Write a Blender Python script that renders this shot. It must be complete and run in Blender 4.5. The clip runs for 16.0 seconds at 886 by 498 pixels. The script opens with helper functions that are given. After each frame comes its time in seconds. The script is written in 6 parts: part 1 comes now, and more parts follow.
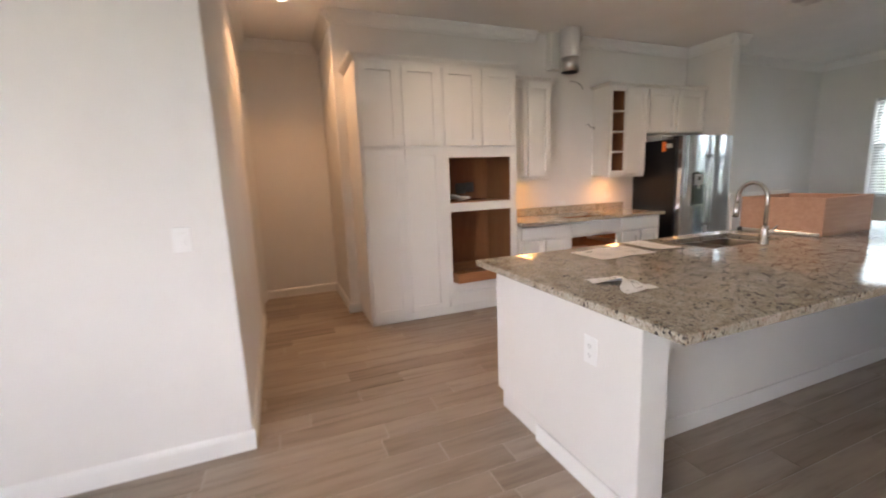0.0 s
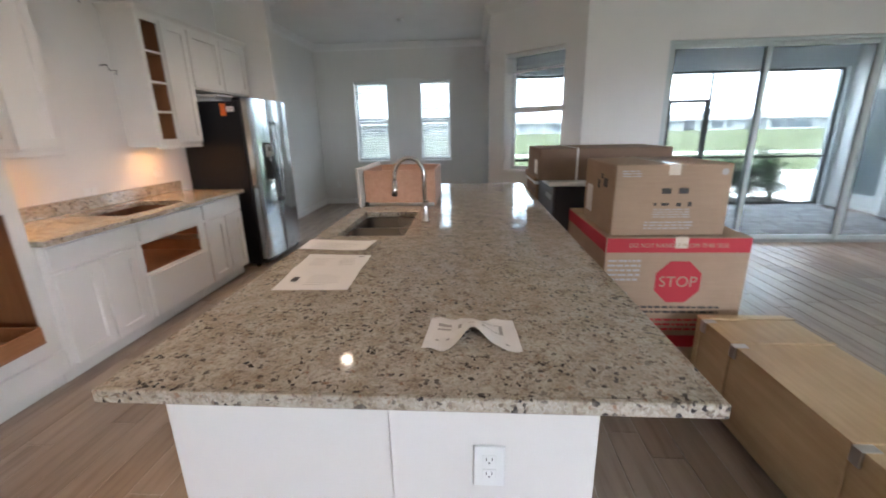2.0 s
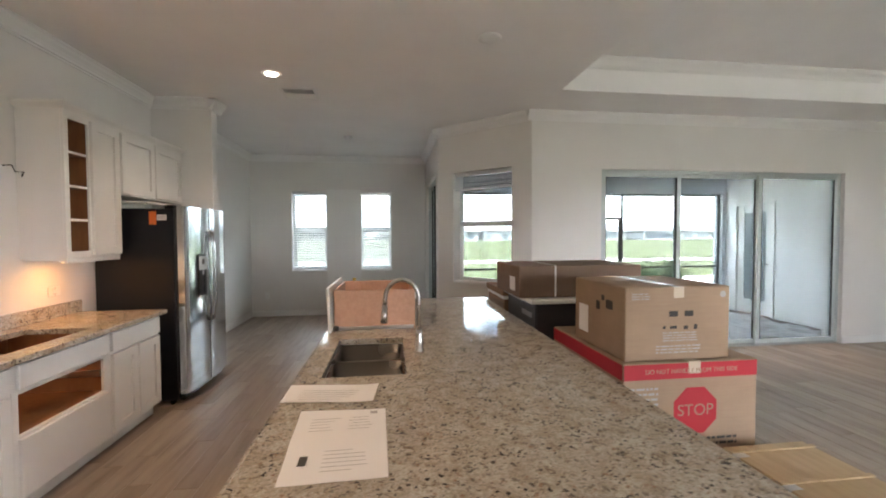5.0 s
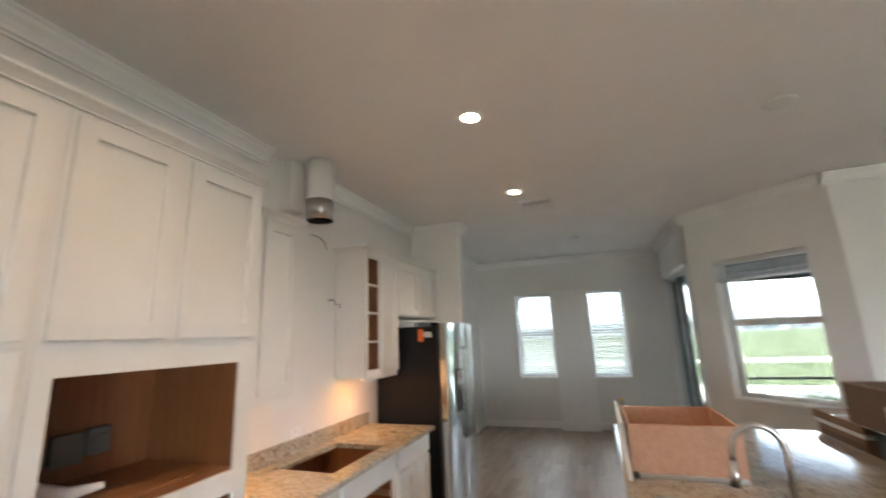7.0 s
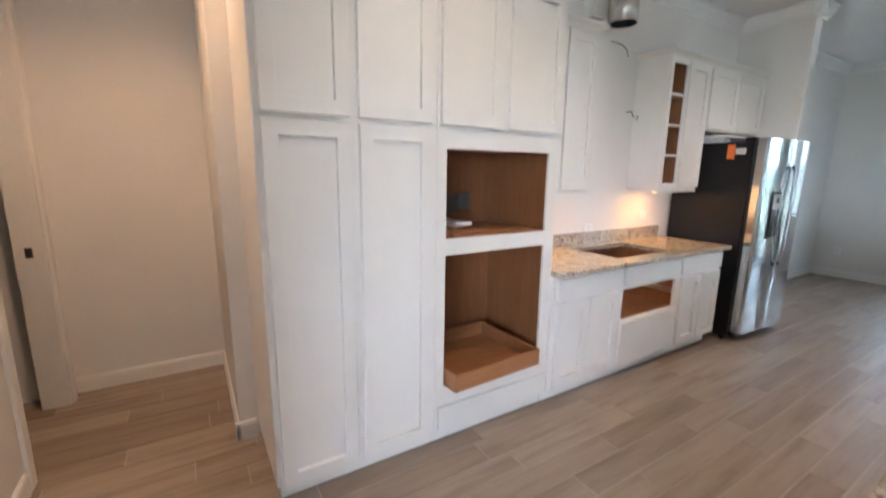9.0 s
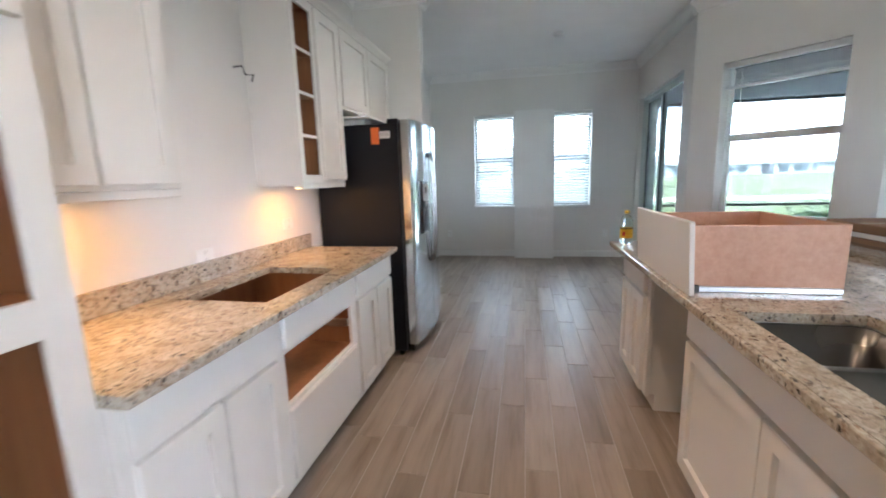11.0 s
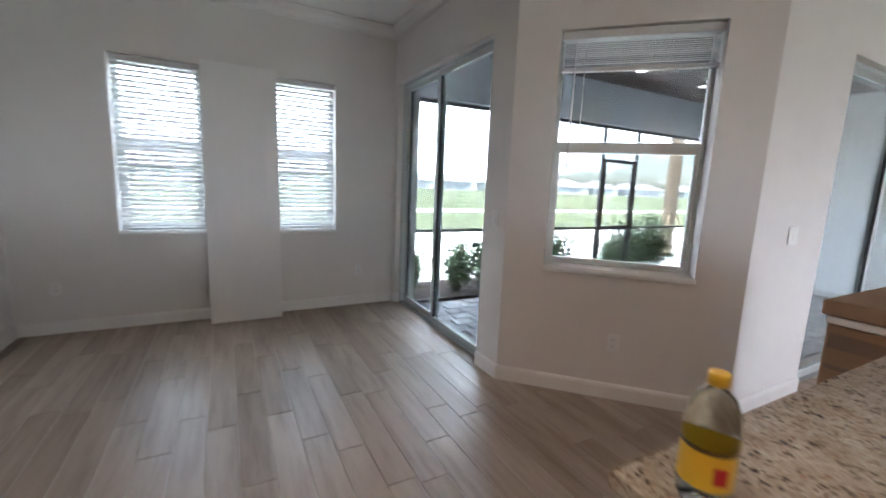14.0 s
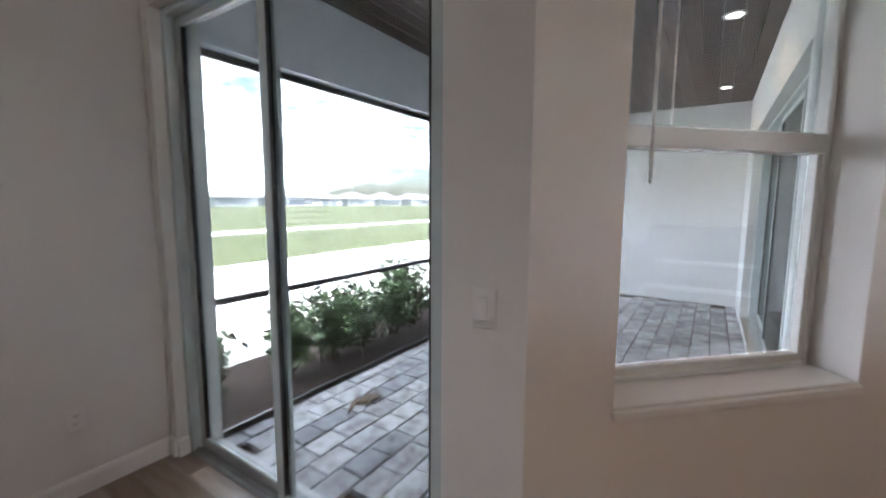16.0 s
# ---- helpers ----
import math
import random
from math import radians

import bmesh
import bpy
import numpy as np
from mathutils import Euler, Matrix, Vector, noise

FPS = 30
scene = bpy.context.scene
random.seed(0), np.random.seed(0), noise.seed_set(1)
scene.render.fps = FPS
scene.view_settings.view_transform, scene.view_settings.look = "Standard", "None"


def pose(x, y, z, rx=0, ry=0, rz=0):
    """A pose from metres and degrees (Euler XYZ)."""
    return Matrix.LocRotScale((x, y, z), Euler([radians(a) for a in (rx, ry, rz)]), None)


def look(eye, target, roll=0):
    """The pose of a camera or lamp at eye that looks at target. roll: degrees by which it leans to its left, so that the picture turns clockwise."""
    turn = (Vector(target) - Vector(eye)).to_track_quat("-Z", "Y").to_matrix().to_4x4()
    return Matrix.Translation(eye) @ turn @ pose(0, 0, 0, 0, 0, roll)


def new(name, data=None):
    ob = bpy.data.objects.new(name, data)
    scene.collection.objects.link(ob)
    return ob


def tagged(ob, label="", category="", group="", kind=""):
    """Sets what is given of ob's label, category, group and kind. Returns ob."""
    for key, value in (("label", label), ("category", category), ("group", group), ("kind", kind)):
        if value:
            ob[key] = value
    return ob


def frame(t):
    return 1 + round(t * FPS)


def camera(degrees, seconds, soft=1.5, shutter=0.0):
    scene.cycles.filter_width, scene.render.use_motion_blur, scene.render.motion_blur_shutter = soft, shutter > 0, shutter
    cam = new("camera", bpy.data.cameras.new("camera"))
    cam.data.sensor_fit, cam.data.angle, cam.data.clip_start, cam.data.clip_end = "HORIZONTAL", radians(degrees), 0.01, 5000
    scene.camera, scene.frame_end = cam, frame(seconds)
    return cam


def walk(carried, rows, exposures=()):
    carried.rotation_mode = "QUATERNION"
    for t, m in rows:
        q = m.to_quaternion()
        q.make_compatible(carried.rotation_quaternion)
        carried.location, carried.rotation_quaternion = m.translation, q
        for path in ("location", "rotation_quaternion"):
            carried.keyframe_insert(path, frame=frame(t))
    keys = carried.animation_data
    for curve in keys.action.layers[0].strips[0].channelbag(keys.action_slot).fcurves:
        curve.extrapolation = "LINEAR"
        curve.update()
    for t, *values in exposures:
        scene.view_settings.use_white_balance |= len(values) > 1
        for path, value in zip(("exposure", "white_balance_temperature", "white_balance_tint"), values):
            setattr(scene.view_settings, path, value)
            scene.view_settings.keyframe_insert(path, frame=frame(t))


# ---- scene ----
cam = camera(94.5, 16.0, 1.8, 0.4)

PATH = [
    (0, (4.546, -0.896, 1.389), (2.713, -0.168, 1.061), -2.3),
    (0.5, (4.048, -0.805, 1.387), (2.428, 0.319, 1.051), -1.7),
    (1, (3.669, -0.713, 1.418), (2.411, 0.775, 0.968), -1.8),
    (1.5, (3.405, -0.575, 1.433), (2.695, 1.242, 0.993), -0.6),
    (2, (3.204, -0.556, 1.456), (3.065, 1.36, 0.899), -1.2),
    (2.5, (3.104, -0.58, 1.468), (3.133, 1.33, 0.879), -0.6),
    (3, (3.117, -0.569, 1.588), (3.186, 1.423, 1.432), -0.3),
    (3.5, (3.124, -0.566, 1.643), (3.179, 1.426, 1.817), -0.6),
    (5.8, (2.443, -0.121, 1.494), (2.776, 1.845, 1.338), 0.1),
    (6, (2.365, -0.118, 1.507), (2.511, 1.873, 1.399), -0.4),
    (6.2, (2.282, -0.130, 1.530), (2.317, 1.869, 1.471), -2.6),
    (6.5, (2.212, -0.142, 1.605), (2.071, 1.849, 1.734), -4.0),
    (7, (2.276, -0.084, 1.691), (1.622, 1.76, 2.106), -2.3),
    (7.5, (2.365, -0.145, 1.735), (1.201, 1.407, 2.221), -1.1),
    (8, (2.433, -0.299, 1.736), (0.895, 0.91, 2.152), -0.6),
    (8.5, (2.502, -0.411, 1.64), (0.813, 0.658, 1.691), 0.1),
    (9, (2.492, -0.377, 1.502), (0.819, 0.653, 1.13), 0.8),
    (9.5, (2.384, -0.2, 1.41), (0.823, 0.928, 0.87), 0.8),
    (10, (2.17, 0.089, 1.385), (0.966, 1.607, 0.888), 1.7),
    (10.2, (2.046, 0.213, 1.39), (1.046, 1.89, 0.955), 0.7),
    (12.3, (1.635, 1.852, 1.379), (1.642, 3.826, 1.056), 0.9),
    (12.5, (1.632, 2.03, 1.385), (1.701, 4.003, 1.064), 1.1),
    (13, (1.637, 2.478, 1.405), (2.003, 4.426, 1.137), 0.9),
    (13.5, (1.654, 2.911, 1.395), (2.326, 4.774, 1.114), 1.3),
    (14, (1.727, 3.41, 1.412), (2.658, 5.152, 1.103), 2.4),
    (14.5, (1.767, 3.934, 1.459), (3.042, 5.446, 1.16), -0.7),
    (15, (1.946, 4.466, 1.479), (3.374, 5.843, 1.223), -0.3),
    (15.5, (2.152, 4.948, 1.491), (3.695, 6.198, 1.258), -1.0),
    (15.8, (2.293, 5.199, 1.485), (3.913, 6.345, 1.238), -0.4),
    (16, (2.432, 5.347, 1.492), (4.095, 6.435, 1.266), 0.3),
]
walk(cam, [(t, look(eye, target, roll)) for t, eye, target, roll in PATH], [(0, 3.28, 6550, 19), (1.0, 3.5, 5800, 16), (2.0, 3.25, 5900, 14), (3.5, 3.5, 6150, 15), (6.0, 3.45, 6450, 15), (8.0, 3.45, 5950, 11), (9.0, 3.78, 5500, 11), (10.0, 3.85, 5500, 11), (12.5, 3.75, 5650, 14), (14.0, 3.5, 5980, 18), (15.0, 3.3, 6080, 20), (16, 3.33, 6300, 23)])

# ---- world, sun, exposure ----
world = bpy.data.worlds.new("world")
scene.world = world
world.use_nodes = True
wt = world.node_tree
sky = wt.nodes.new("ShaderNodeTexSky")
sky.sky_type = 'NISHITA'
sky.sun_disc = False
sky.sun_elevation = radians(58)
sky.sun_rotation = radians(150)
sky.dust_density = 2.0
# broken bright cloud over the blue
tc = wt.nodes.new("ShaderNodeTexCoord")
mp = wt.nodes.new("ShaderNodeMapping")
mp.inputs["Scale"].default_value = (1.6, 1.6, 5.0)
cn = wt.nodes.new("ShaderNodeTexNoise")
cn.inputs["Scale"].default_value = 2.2
cn.inputs["Detail"].default_value = 8
cr = wt.nodes.new("ShaderNodeValToRGB")
cr.color_ramp.elements[0].position, cr.color_ramp.elements[1].position = 0.40, 0.58
mixc = wt.nodes.new("ShaderNodeMix")
mixc.data_type = 'RGBA'
mixc.inputs["B"].default_value = (28, 28.9, 30.2, 1)
wt.links.new(tc.outputs["Generated"], mp.inputs["Vector"])
wt.links.new(mp.outputs["Vector"], cn.inputs["Vector"])
wt.links.new(cn.outputs["Fac"], cr.inputs["Fac"])
wt.links.new(cr.outputs["Color"], mixc.inputs["Factor"])
wt.links.new(sky.outputs["Color"], mixc.inputs["A"])
wt.links.new(mixc.outputs["Result"], wt.nodes["Background"].inputs["Color"])
wt.nodes["Background"].inputs["Strength"].default_value = 0.15

sun = new("sun", bpy.data.lights.new("sun", 'SUN'))
sun.data.energy, sun.data.angle, sun.data.color = 5.0, radians(0.6), (1.0, 0.95, 0.88)
sun.matrix_world = look((0, 0, 30), (-8, 14, 0))


def area(name, eye, target, sx, sy, watts, colour=(0.86, 0.93, 1.0)):
    lamp = new(name, bpy.data.lights.new(name, 'AREA'))
    lamp.data.shape, lamp.data.size, lamp.data.size_y = 'RECTANGLE', sx, sy
    lamp.data.energy, lamp.data.color = watts, colour
    lamp.matrix_world = look(eye, target)
    return lamp


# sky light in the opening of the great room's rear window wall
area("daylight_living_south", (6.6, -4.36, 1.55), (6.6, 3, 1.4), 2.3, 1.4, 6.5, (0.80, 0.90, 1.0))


# ---- materials ----
def nodes_of(name, rough=0.5, metal=0.0, spec=0.5):
    m = bpy.data.materials.new(name)
    m.use_nodes = True
    b = m.node_tree.nodes["Principled BSDF"]
    b.inputs["Roughness"].default_value = rough
    b.inputs["Metallic"].default_value = metal
    b.inputs["Specular IOR Level"].default_value = spec
    return m, m.node_tree, b


def N(nt, kind, **vals):
    n = nt.nodes.new(kind)
    for k, v in vals.items():
        n.inputs[k.replace("_", " ")].default_value = v
    return n


def ramp(nt, src, stops):
    r = nt.nodes.new("ShaderNodeValToRGB")
    while len(r.color_ramp.elements) < len(stops):
        r.color_ramp.elements.new(0.5)
    for e, (p, c) in zip(r.color_ramp.elements, stops):
        e.position, e.color = p, (*c, 1) if len(c) == 3 else c
    nt.links.new(src, r.inputs["Fac"])
    return r.outputs["Color"]


def mixed(nt, fac, a, b, mode='MIX'):
    m = nt.nodes.new("ShaderNodeMix")
    m.data_type, m.blend_type = 'RGBA', mode
    for key, v in (("Factor", fac), ("A", a), ("B", b)):
        if isinstance(v, (int, float)):
            m.inputs[key].default_value = v
        elif isinstance(v, tuple):
            m.inputs[key].default_value = (*v, 1)
        else:
            nt.links.new(v, m.inputs[key])
    return m.outputs["Result"]


def bump(nt, b, src, strength, dist=0.002):
    k = N(nt, "ShaderNodeBump", Strength=strength, Distance=dist)
    nt.links.new(src, k.inputs["Height"])
    nt.links.new(k.outputs["Normal"], b.inputs["Normal"])


def world_pos(nt, scale=(1, 1, 1), rot=(0, 0, 0)):
    g = nt.nodes.new("ShaderNodeNewGeometry")
    m = nt.nodes.new("ShaderNodeMapping")
    m.inputs["Scale"].default_value = scale
    m.inputs["Rotation"].default_value = rot
    nt.links.new(g.outputs["Position"], m.inputs["Vector"])
    return m.outputs["Vector"]


def noise_out(nt, vec, scale, detail=4, rough=0.6):
    n = N(nt, "ShaderNodeTexNoise", Scale=scale, Detail=detail, Roughness=rough)
    nt.links.new(vec, n.inputs["Vector"])
    return n.outputs["Fac"]


def paint(name, col, rough=0.6, var=0.04, tex=180, depth=0.08, spec=0.4):
    """Painted surface: slight patchiness and a fine roller or spray texture."""
    m, nt, b = nodes_of(name, rough, 0, spec)
    v = world_pos(nt)
    big = noise_out(nt, v, 1.3, 5)
    c = ramp(nt, big, [(0.3, tuple(x * (1 - var) for x in col)), (0.7, tuple(min(1, x * (1 + var)) for x in col))])
    nt.links.new(c, b.inputs["Base Color"])
    bump(nt, b, noise_out(nt, v, tex, 2), depth, 0.001)
    return m


wall_paint = paint("wall_paint", (0.73, 0.71, 0.68), 0.7, 0.03, 260, 0.12)
ceiling_paint = paint("ceiling_paint", (0.86, 0.85, 0.835), 0.8, 0.03, 90, 0.25)
trim_paint = paint("trim_paint", (0.78, 0.77, 0.75), 0.35, 0.02, 120, 0.03)
cabinet_paint = paint("cabinet_paint", (0.72, 0.70, 0.665), 0.38, 0.025, 90, 0.04)
stucco = paint("stucco", (0.72, 0.725, 0.72), 0.85, 0.04, 60, 0.5)
beam_paint = paint("beam_paint", (0.60, 0.64, 0.68), 0.8, 0.04, 60, 0.4)
white_plastic = paint("white_plastic", (0.78, 0.78, 0.76), 0.35, 0.01, 60, 0.01)
slat_white = paint("slat_white", (0.66, 0.66, 0.66), 0.45, 0.01, 60, 0.02)
tl = N(slat_white.node_tree, "ShaderNodeBsdfTranslucent", Color=(0.82, 0.82, 0.80, 1))
tm = N(slat_white.node_tree, "ShaderNodeMixShader", Fac=0.06)
slat_white.node_tree.links.new(slat_white.node_tree.nodes["Principled BSDF"].outputs[0], tm.inputs[1])
slat_white.node_tree.links.new(tl.outputs[0], tm.inputs[2])
slat_white.node_tree.links.new(tm.outputs[0], slat_white.node_tree.nodes["Material Output"].inputs["Surface"])
paper_white = paint("paper_white", (0.80, 0.78, 0.76), 0.8, 0.02, 60, 0.1)
print_grey = paint("print_grey", (0.40, 0.38, 0.36), 0.7, 0.05)
print_black = paint("print_black", (0.05, 0.045, 0.04), 0.7, 0.05)
print_red = paint("print_red", (0.42, 0.02, 0.03), 0.6, 0.06)
orange_label = paint("orange_label", (0.75, 0.16, 0.03), 0.6, 0.03)
frame_white = paint("frame_white", (0.70, 0.73, 0.72), 0.35, 0.02, 60, 0.02)
slider_frame = paint("slider_frame", (0.50, 0.55, 0.545), 0.35, 0.03, 60, 0.02)
aluminium = paint("aluminium", (0.34, 0.36, 0.36), 0.4, 0.06, 60, 0.05)
bronze = paint("bronze", (0.035, 0.033, 0.032), 0.45, 0.1, 90, 0.05)
black_side = paint("black_side", (0.006, 0.006, 0.008), 0.42, 0.15, 420, 0.25, 0.3)
black_gloss = paint("black_gloss", (0.01, 0.01, 0.011), 0.12, 0.02)
grey_plastic = paint("grey_plastic", (0.35, 0.36, 0.37), 0.4, 0.03)
dark_void = paint("dark_void", (0.10, 0.092, 0.085), 0.8, 0.1)
patina_grey = paint("patina_grey", (0.15, 0.145, 0.135), 0.5, 0.1)


def wood(name, dark, light, grain=(2.0, 40, 40), rough=0.5):
    m, nt, b = nodes_of(name, rough)
    v = world_pos(nt, grain)
    n = noise_out(nt, v, 1.0, 6, 0.65)
    blot = noise_out(nt, world_pos(nt), 2.5, 3)
    c = mixed(nt, 0.35, ramp(nt, n, [(0.3, dark), (0.7, light)]), ramp(nt, blot, [(0.3, dark), (0.75, light)]))
    nt.links.new(c, b.inputs["Base Color"])
    bump(nt, b, n, 0.15, 0.001)
    return m


# upright lining kept below the shelf tone: the cavities' shade is in its colour
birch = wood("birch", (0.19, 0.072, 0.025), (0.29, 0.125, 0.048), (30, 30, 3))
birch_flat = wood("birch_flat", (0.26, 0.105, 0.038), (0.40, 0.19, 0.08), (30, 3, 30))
drawer_wood = wood("drawer_wood", (0.45, 0.24, 0.15), (0.60, 0.36, 0.24), (40, 3, 40))
plywood = wood("plywood", (0.40, 0.275, 0.145), (0.58, 0.43, 0.25), (22, 2.2, 22))
deck_wood = wood("deck_wood", (0.045, 0.028, 0.022), (0.11, 0.07, 0.055), (30, 2, 30), 0.45)
bark = wood("bark", (0.10, 0.072, 0.048), (0.23, 0.17, 0.115), (6, 6, 20), 0.9)


def cardboard(name, col):
    m, nt, b = nodes_of(name, 0.85)
    v = world_pos(nt)
    f = noise_out(nt, world_pos(nt, (1, 1, 25)), 6, 4)
    c = mixed(nt, 0.4, ramp(nt, noise_out(nt, v, 3, 4), [(0.3, tuple(x * .8 for x in col)), (0.7, tuple(x * 1.12 for x in col))]),
              ramp(nt, f, [(0.3, tuple(x * .88 for x in col)), (0.7, tuple(x * 1.08 for x in col))]))
    nt.links.new(c, b.inputs["Base Color"])
    bump(nt, b, f, 0.2, 0.001)
    return m


card_tan = cardboard("card_tan", (0.35, 0.245, 0.16))
card_brown = cardboard("card_brown", (0.19, 0.125, 0.085))
tape = paint("tape", (0.62, 0.54, 0.42), 0.25, 0.05)


def granite():
    """Polished beige granite: soft mottling, irregular brown-grey grains and a few black crystals."""
    m, nt, b = nodes_of("granite", 0.07, 0, 0.6)
    v0 = world_pos(nt)
    warp = N(nt, "ShaderNodeTexNoise", Scale=60.0, Detail=2.0)
    nt.links.new(v0, warp.inputs["Vector"])
    sh = nt.nodes.new("ShaderNodeVectorMath")
    sh.operation = 'MULTIPLY_ADD'
    sh.inputs[1].default_value = (0.014, 0.014, 0.014)
    nt.links.new(warp.outputs["Color"], sh.inputs[0])
    nt.links.new(v0, sh.inputs[2])
    v = sh.outputs[0]
    big = noise_out(nt, v, 13, 6, 0.7)
    base = ramp(nt, big, [(0.28, (0.285, 0.238, 0.182)), (0.43, (0.405, 0.36, 0.295)), (0.6, (0.505, 0.468, 0.405)), (0.8, (0.385, 0.358, 0.312))])
    cell = N(nt, "ShaderNodeTexVoronoi", Scale=150.0)
    nt.links.new(v, cell.inputs["Vector"])
    sep = nt.nodes.new("ShaderNodeSeparateColor")
    nt.links.new(cell.outputs["Color"], sep.inputs["Color"])
    grains = ramp(nt, sep.outputs["Red"], [(0.0, (0.72, 0.68, 0.62)), (0.35, (0.94, 0.92, 0.89)), (0.75, (1.08, 1.07, 1.04)), (1.0, (0.80, 0.73, 0.64))])
    c1 = mixed(nt, 0.9, base, grains, 'MULTIPLY')
    clump = ramp(nt, noise_out(nt, v0, 11, 3), [(0.36, (0.25, 0.25, 0.25)), (0.60, (1, 1, 1))])
    grey = ramp(nt, noise_out(nt, v, 74, 3, 0.55), [(0.56, (0, 0, 0)), (0.63, (1, 1, 1))])
    c2 = mixed(nt, mixed(nt, 1.0, grey, clump, 'MULTIPLY'), c1, (0.19, 0.15, 0.115))
    rust = ramp(nt, noise_out(nt, v, 46, 2, 0.5), [(0.64, (0, 0, 0)), (0.70, (0.7, 0.7, 0.7))])
    c3 = mixed(nt, rust, c2, (0.26, 0.145, 0.085))
    fleck = N(nt, "ShaderNodeTexVoronoi", Scale=105.0)
    nt.links.new(v, fleck.inputs["Vector"])
    fs = nt.nodes.new("ShaderNodeSeparateColor")
    nt.links.new(fleck.outputs["Color"], fs.inputs["Color"])
    pick = ramp(nt, fs.outputs["Green"], [(0.91, (0, 0, 0)), (0.92, (1, 1, 1))])
    c4 = mixed(nt, mixed(nt, 1.0, pick, clump, 'MULTIPLY'), c3, (0.045, 0.04, 0.038))
    nt.links.new(c4, b.inputs["Base Color"])
    return m


granite_mat = granite()


def plank_mat():
    m, nt, b = nodes_of("wood_look_tile", 0.38, 0, 0.5)
    info = nt.nodes.new("ShaderNodeObjectInfo")
    geo = nt.nodes.new("ShaderNodeNewGeometry")
    rnd = nt.nodes.new("ShaderNodeMath")
    rnd.operation = 'ADD'
    nt.links.new(info.outputs["Random"], rnd.inputs[0])
    nt.links.new(geo.outputs["Random Per Island"], rnd.inputs[1])
    fr = nt.nodes.new("ShaderNodeMath")
    fr.operation = 'FRACT'
    nt.links.new(rnd.outputs[0], fr.inputs[0])
    off = nt.nodes.new("ShaderNodeCombineXYZ")
    sc = nt.nodes.new("ShaderNodeMath")
    sc.operation = 'MULTIPLY'
    sc.inputs[1].default_value = 37.0
    nt.links.new(fr.outputs[0], sc.inputs[0])
    nt.links.new(sc.outputs[0], off.inputs["X"])
    nt.links.new(sc.outputs[0], off.inputs["Z"])
    vec = nt.nodes.new("ShaderNodeVectorMath")
    vec.operation = 'ADD'
    nt.links.new(world_pos(nt, (17, 1.5, 1)), vec.inputs[0])
    nt.links.new(off.outputs[0], vec.inputs[1])
    g = noise_out(nt, vec.outputs[0], 1.0, 7, 0.62)
    tone = ramp(nt, fr.outputs[0], [(0.0, (0.250, 0.194, 0.148)), (0.35, (0.305, 0.241, 0.188)), (0.7, (0.350, 0.284, 0.228)), (1.0, (0.275, 0.214, 0.164))])
    streak = ramp(nt, g, [(0.28, (0.66, 0.63, 0.61)), (0.5, (1, 1, 1)), (0.72, (1.18, 1.17, 1.16))])
    c = mixed(nt, 1.0, tone, streak, 'MULTIPLY')
    nt.links.new(c, b.inputs["Base Color"])
    bump(nt, b, g, 0.12, 0.001)
    return m


tile_mat = plank_mat()
grout_mat = paint("grout", (0.47, 0.415, 0.36), 0.9, 0.06, 300, 0.3)


def steel(name, col, rough, stretch=(3, 3, 220)):
    m, nt, b = nodes_of(name, rough, 1.0)
    n = noise_out(nt, world_pos(nt, stretch), 1.0, 3)
    nt.links.new(ramp(nt, n, [(0.3, tuple(x * .975 for x in col)), (0.7, col)]), b.inputs["Base Color"])
    r = ramp(nt, n, [(0.3, (rough * .95,) * 3), (0.7, (rough * 1.05,) * 3)])
    nt.links.new(r, b.inputs["Roughness"])
    return m


stainless = steel("stainless", (0.66, 0.685, 0.70), 0.12, (9, 9, 900))
# steel colour lowered so the bowls carry their shade and dark reflections
shaded_sink_steel = steel("shaded_sink_steel", (0.13, 0.122, 0.11), 0.28, (2, 2, 2))
nickel = steel("nickel", (0.55, 0.53, 0.50), 0.22, (50, 50, 50))
galvanised = steel("galvanised", (0.62, 0.62, 0.62), 0.3, (20, 20, 4))


def pane_glass(name="pane_glass", tint=(0.50, 0.54, 0.54), gain=0.55):
    m = bpy.data.materials.new(name)
    m.use_nodes = True
    nt = m.node_tree
    nt.nodes.remove(nt.nodes["Principled BSDF"])
    t = N(nt, "ShaderNodeBsdfTransparent", Color=(*tint, 1))
    g = N(nt, "ShaderNodeBsdfGlossy", Roughness=0.01)
    fz = N(nt, "ShaderNodeLayerWeight", Blend=0.5)
    pw = nt.nodes.new("ShaderNodeMath")
    pw.operation, pw.inputs[1].default_value = 'POWER', 4.5
    k = nt.nodes.new("ShaderNodeMath")
    k.operation, k.inputs[1].default_value, k.inputs[2].default_value = 'MULTIPLY_ADD', gain, 0.035
    nt.links.new(fz.outputs["Facing"], pw.inputs[0])
    mx = nt.nodes.new("ShaderNodeMixShader")
    nt.links.new(pw.outputs[0], k.inputs[0])
    nt.links.new(k.outputs[0], mx.inputs[0])
    nt.links.new(t.outputs[0], mx.inputs[1])
    nt.links.new(g.outputs[0], mx.inputs[2])
    nt.links.new(mx.outputs[0], nt.nodes["Material Output"].inputs["Surface"])
    return m


glass = pane_glass()


def clear_plastic():
    m, nt, b = nodes_of("clear_plastic", 0.05)
    b.inputs["Transmission Weight"].default_value = 1.0
    b.inputs["IOR"].default_value = 1.2
    b.inputs["Base Color"].default_value = (0.88, 0.97, 0.93, 1)
    return m


bottle_plastic = clear_plastic()


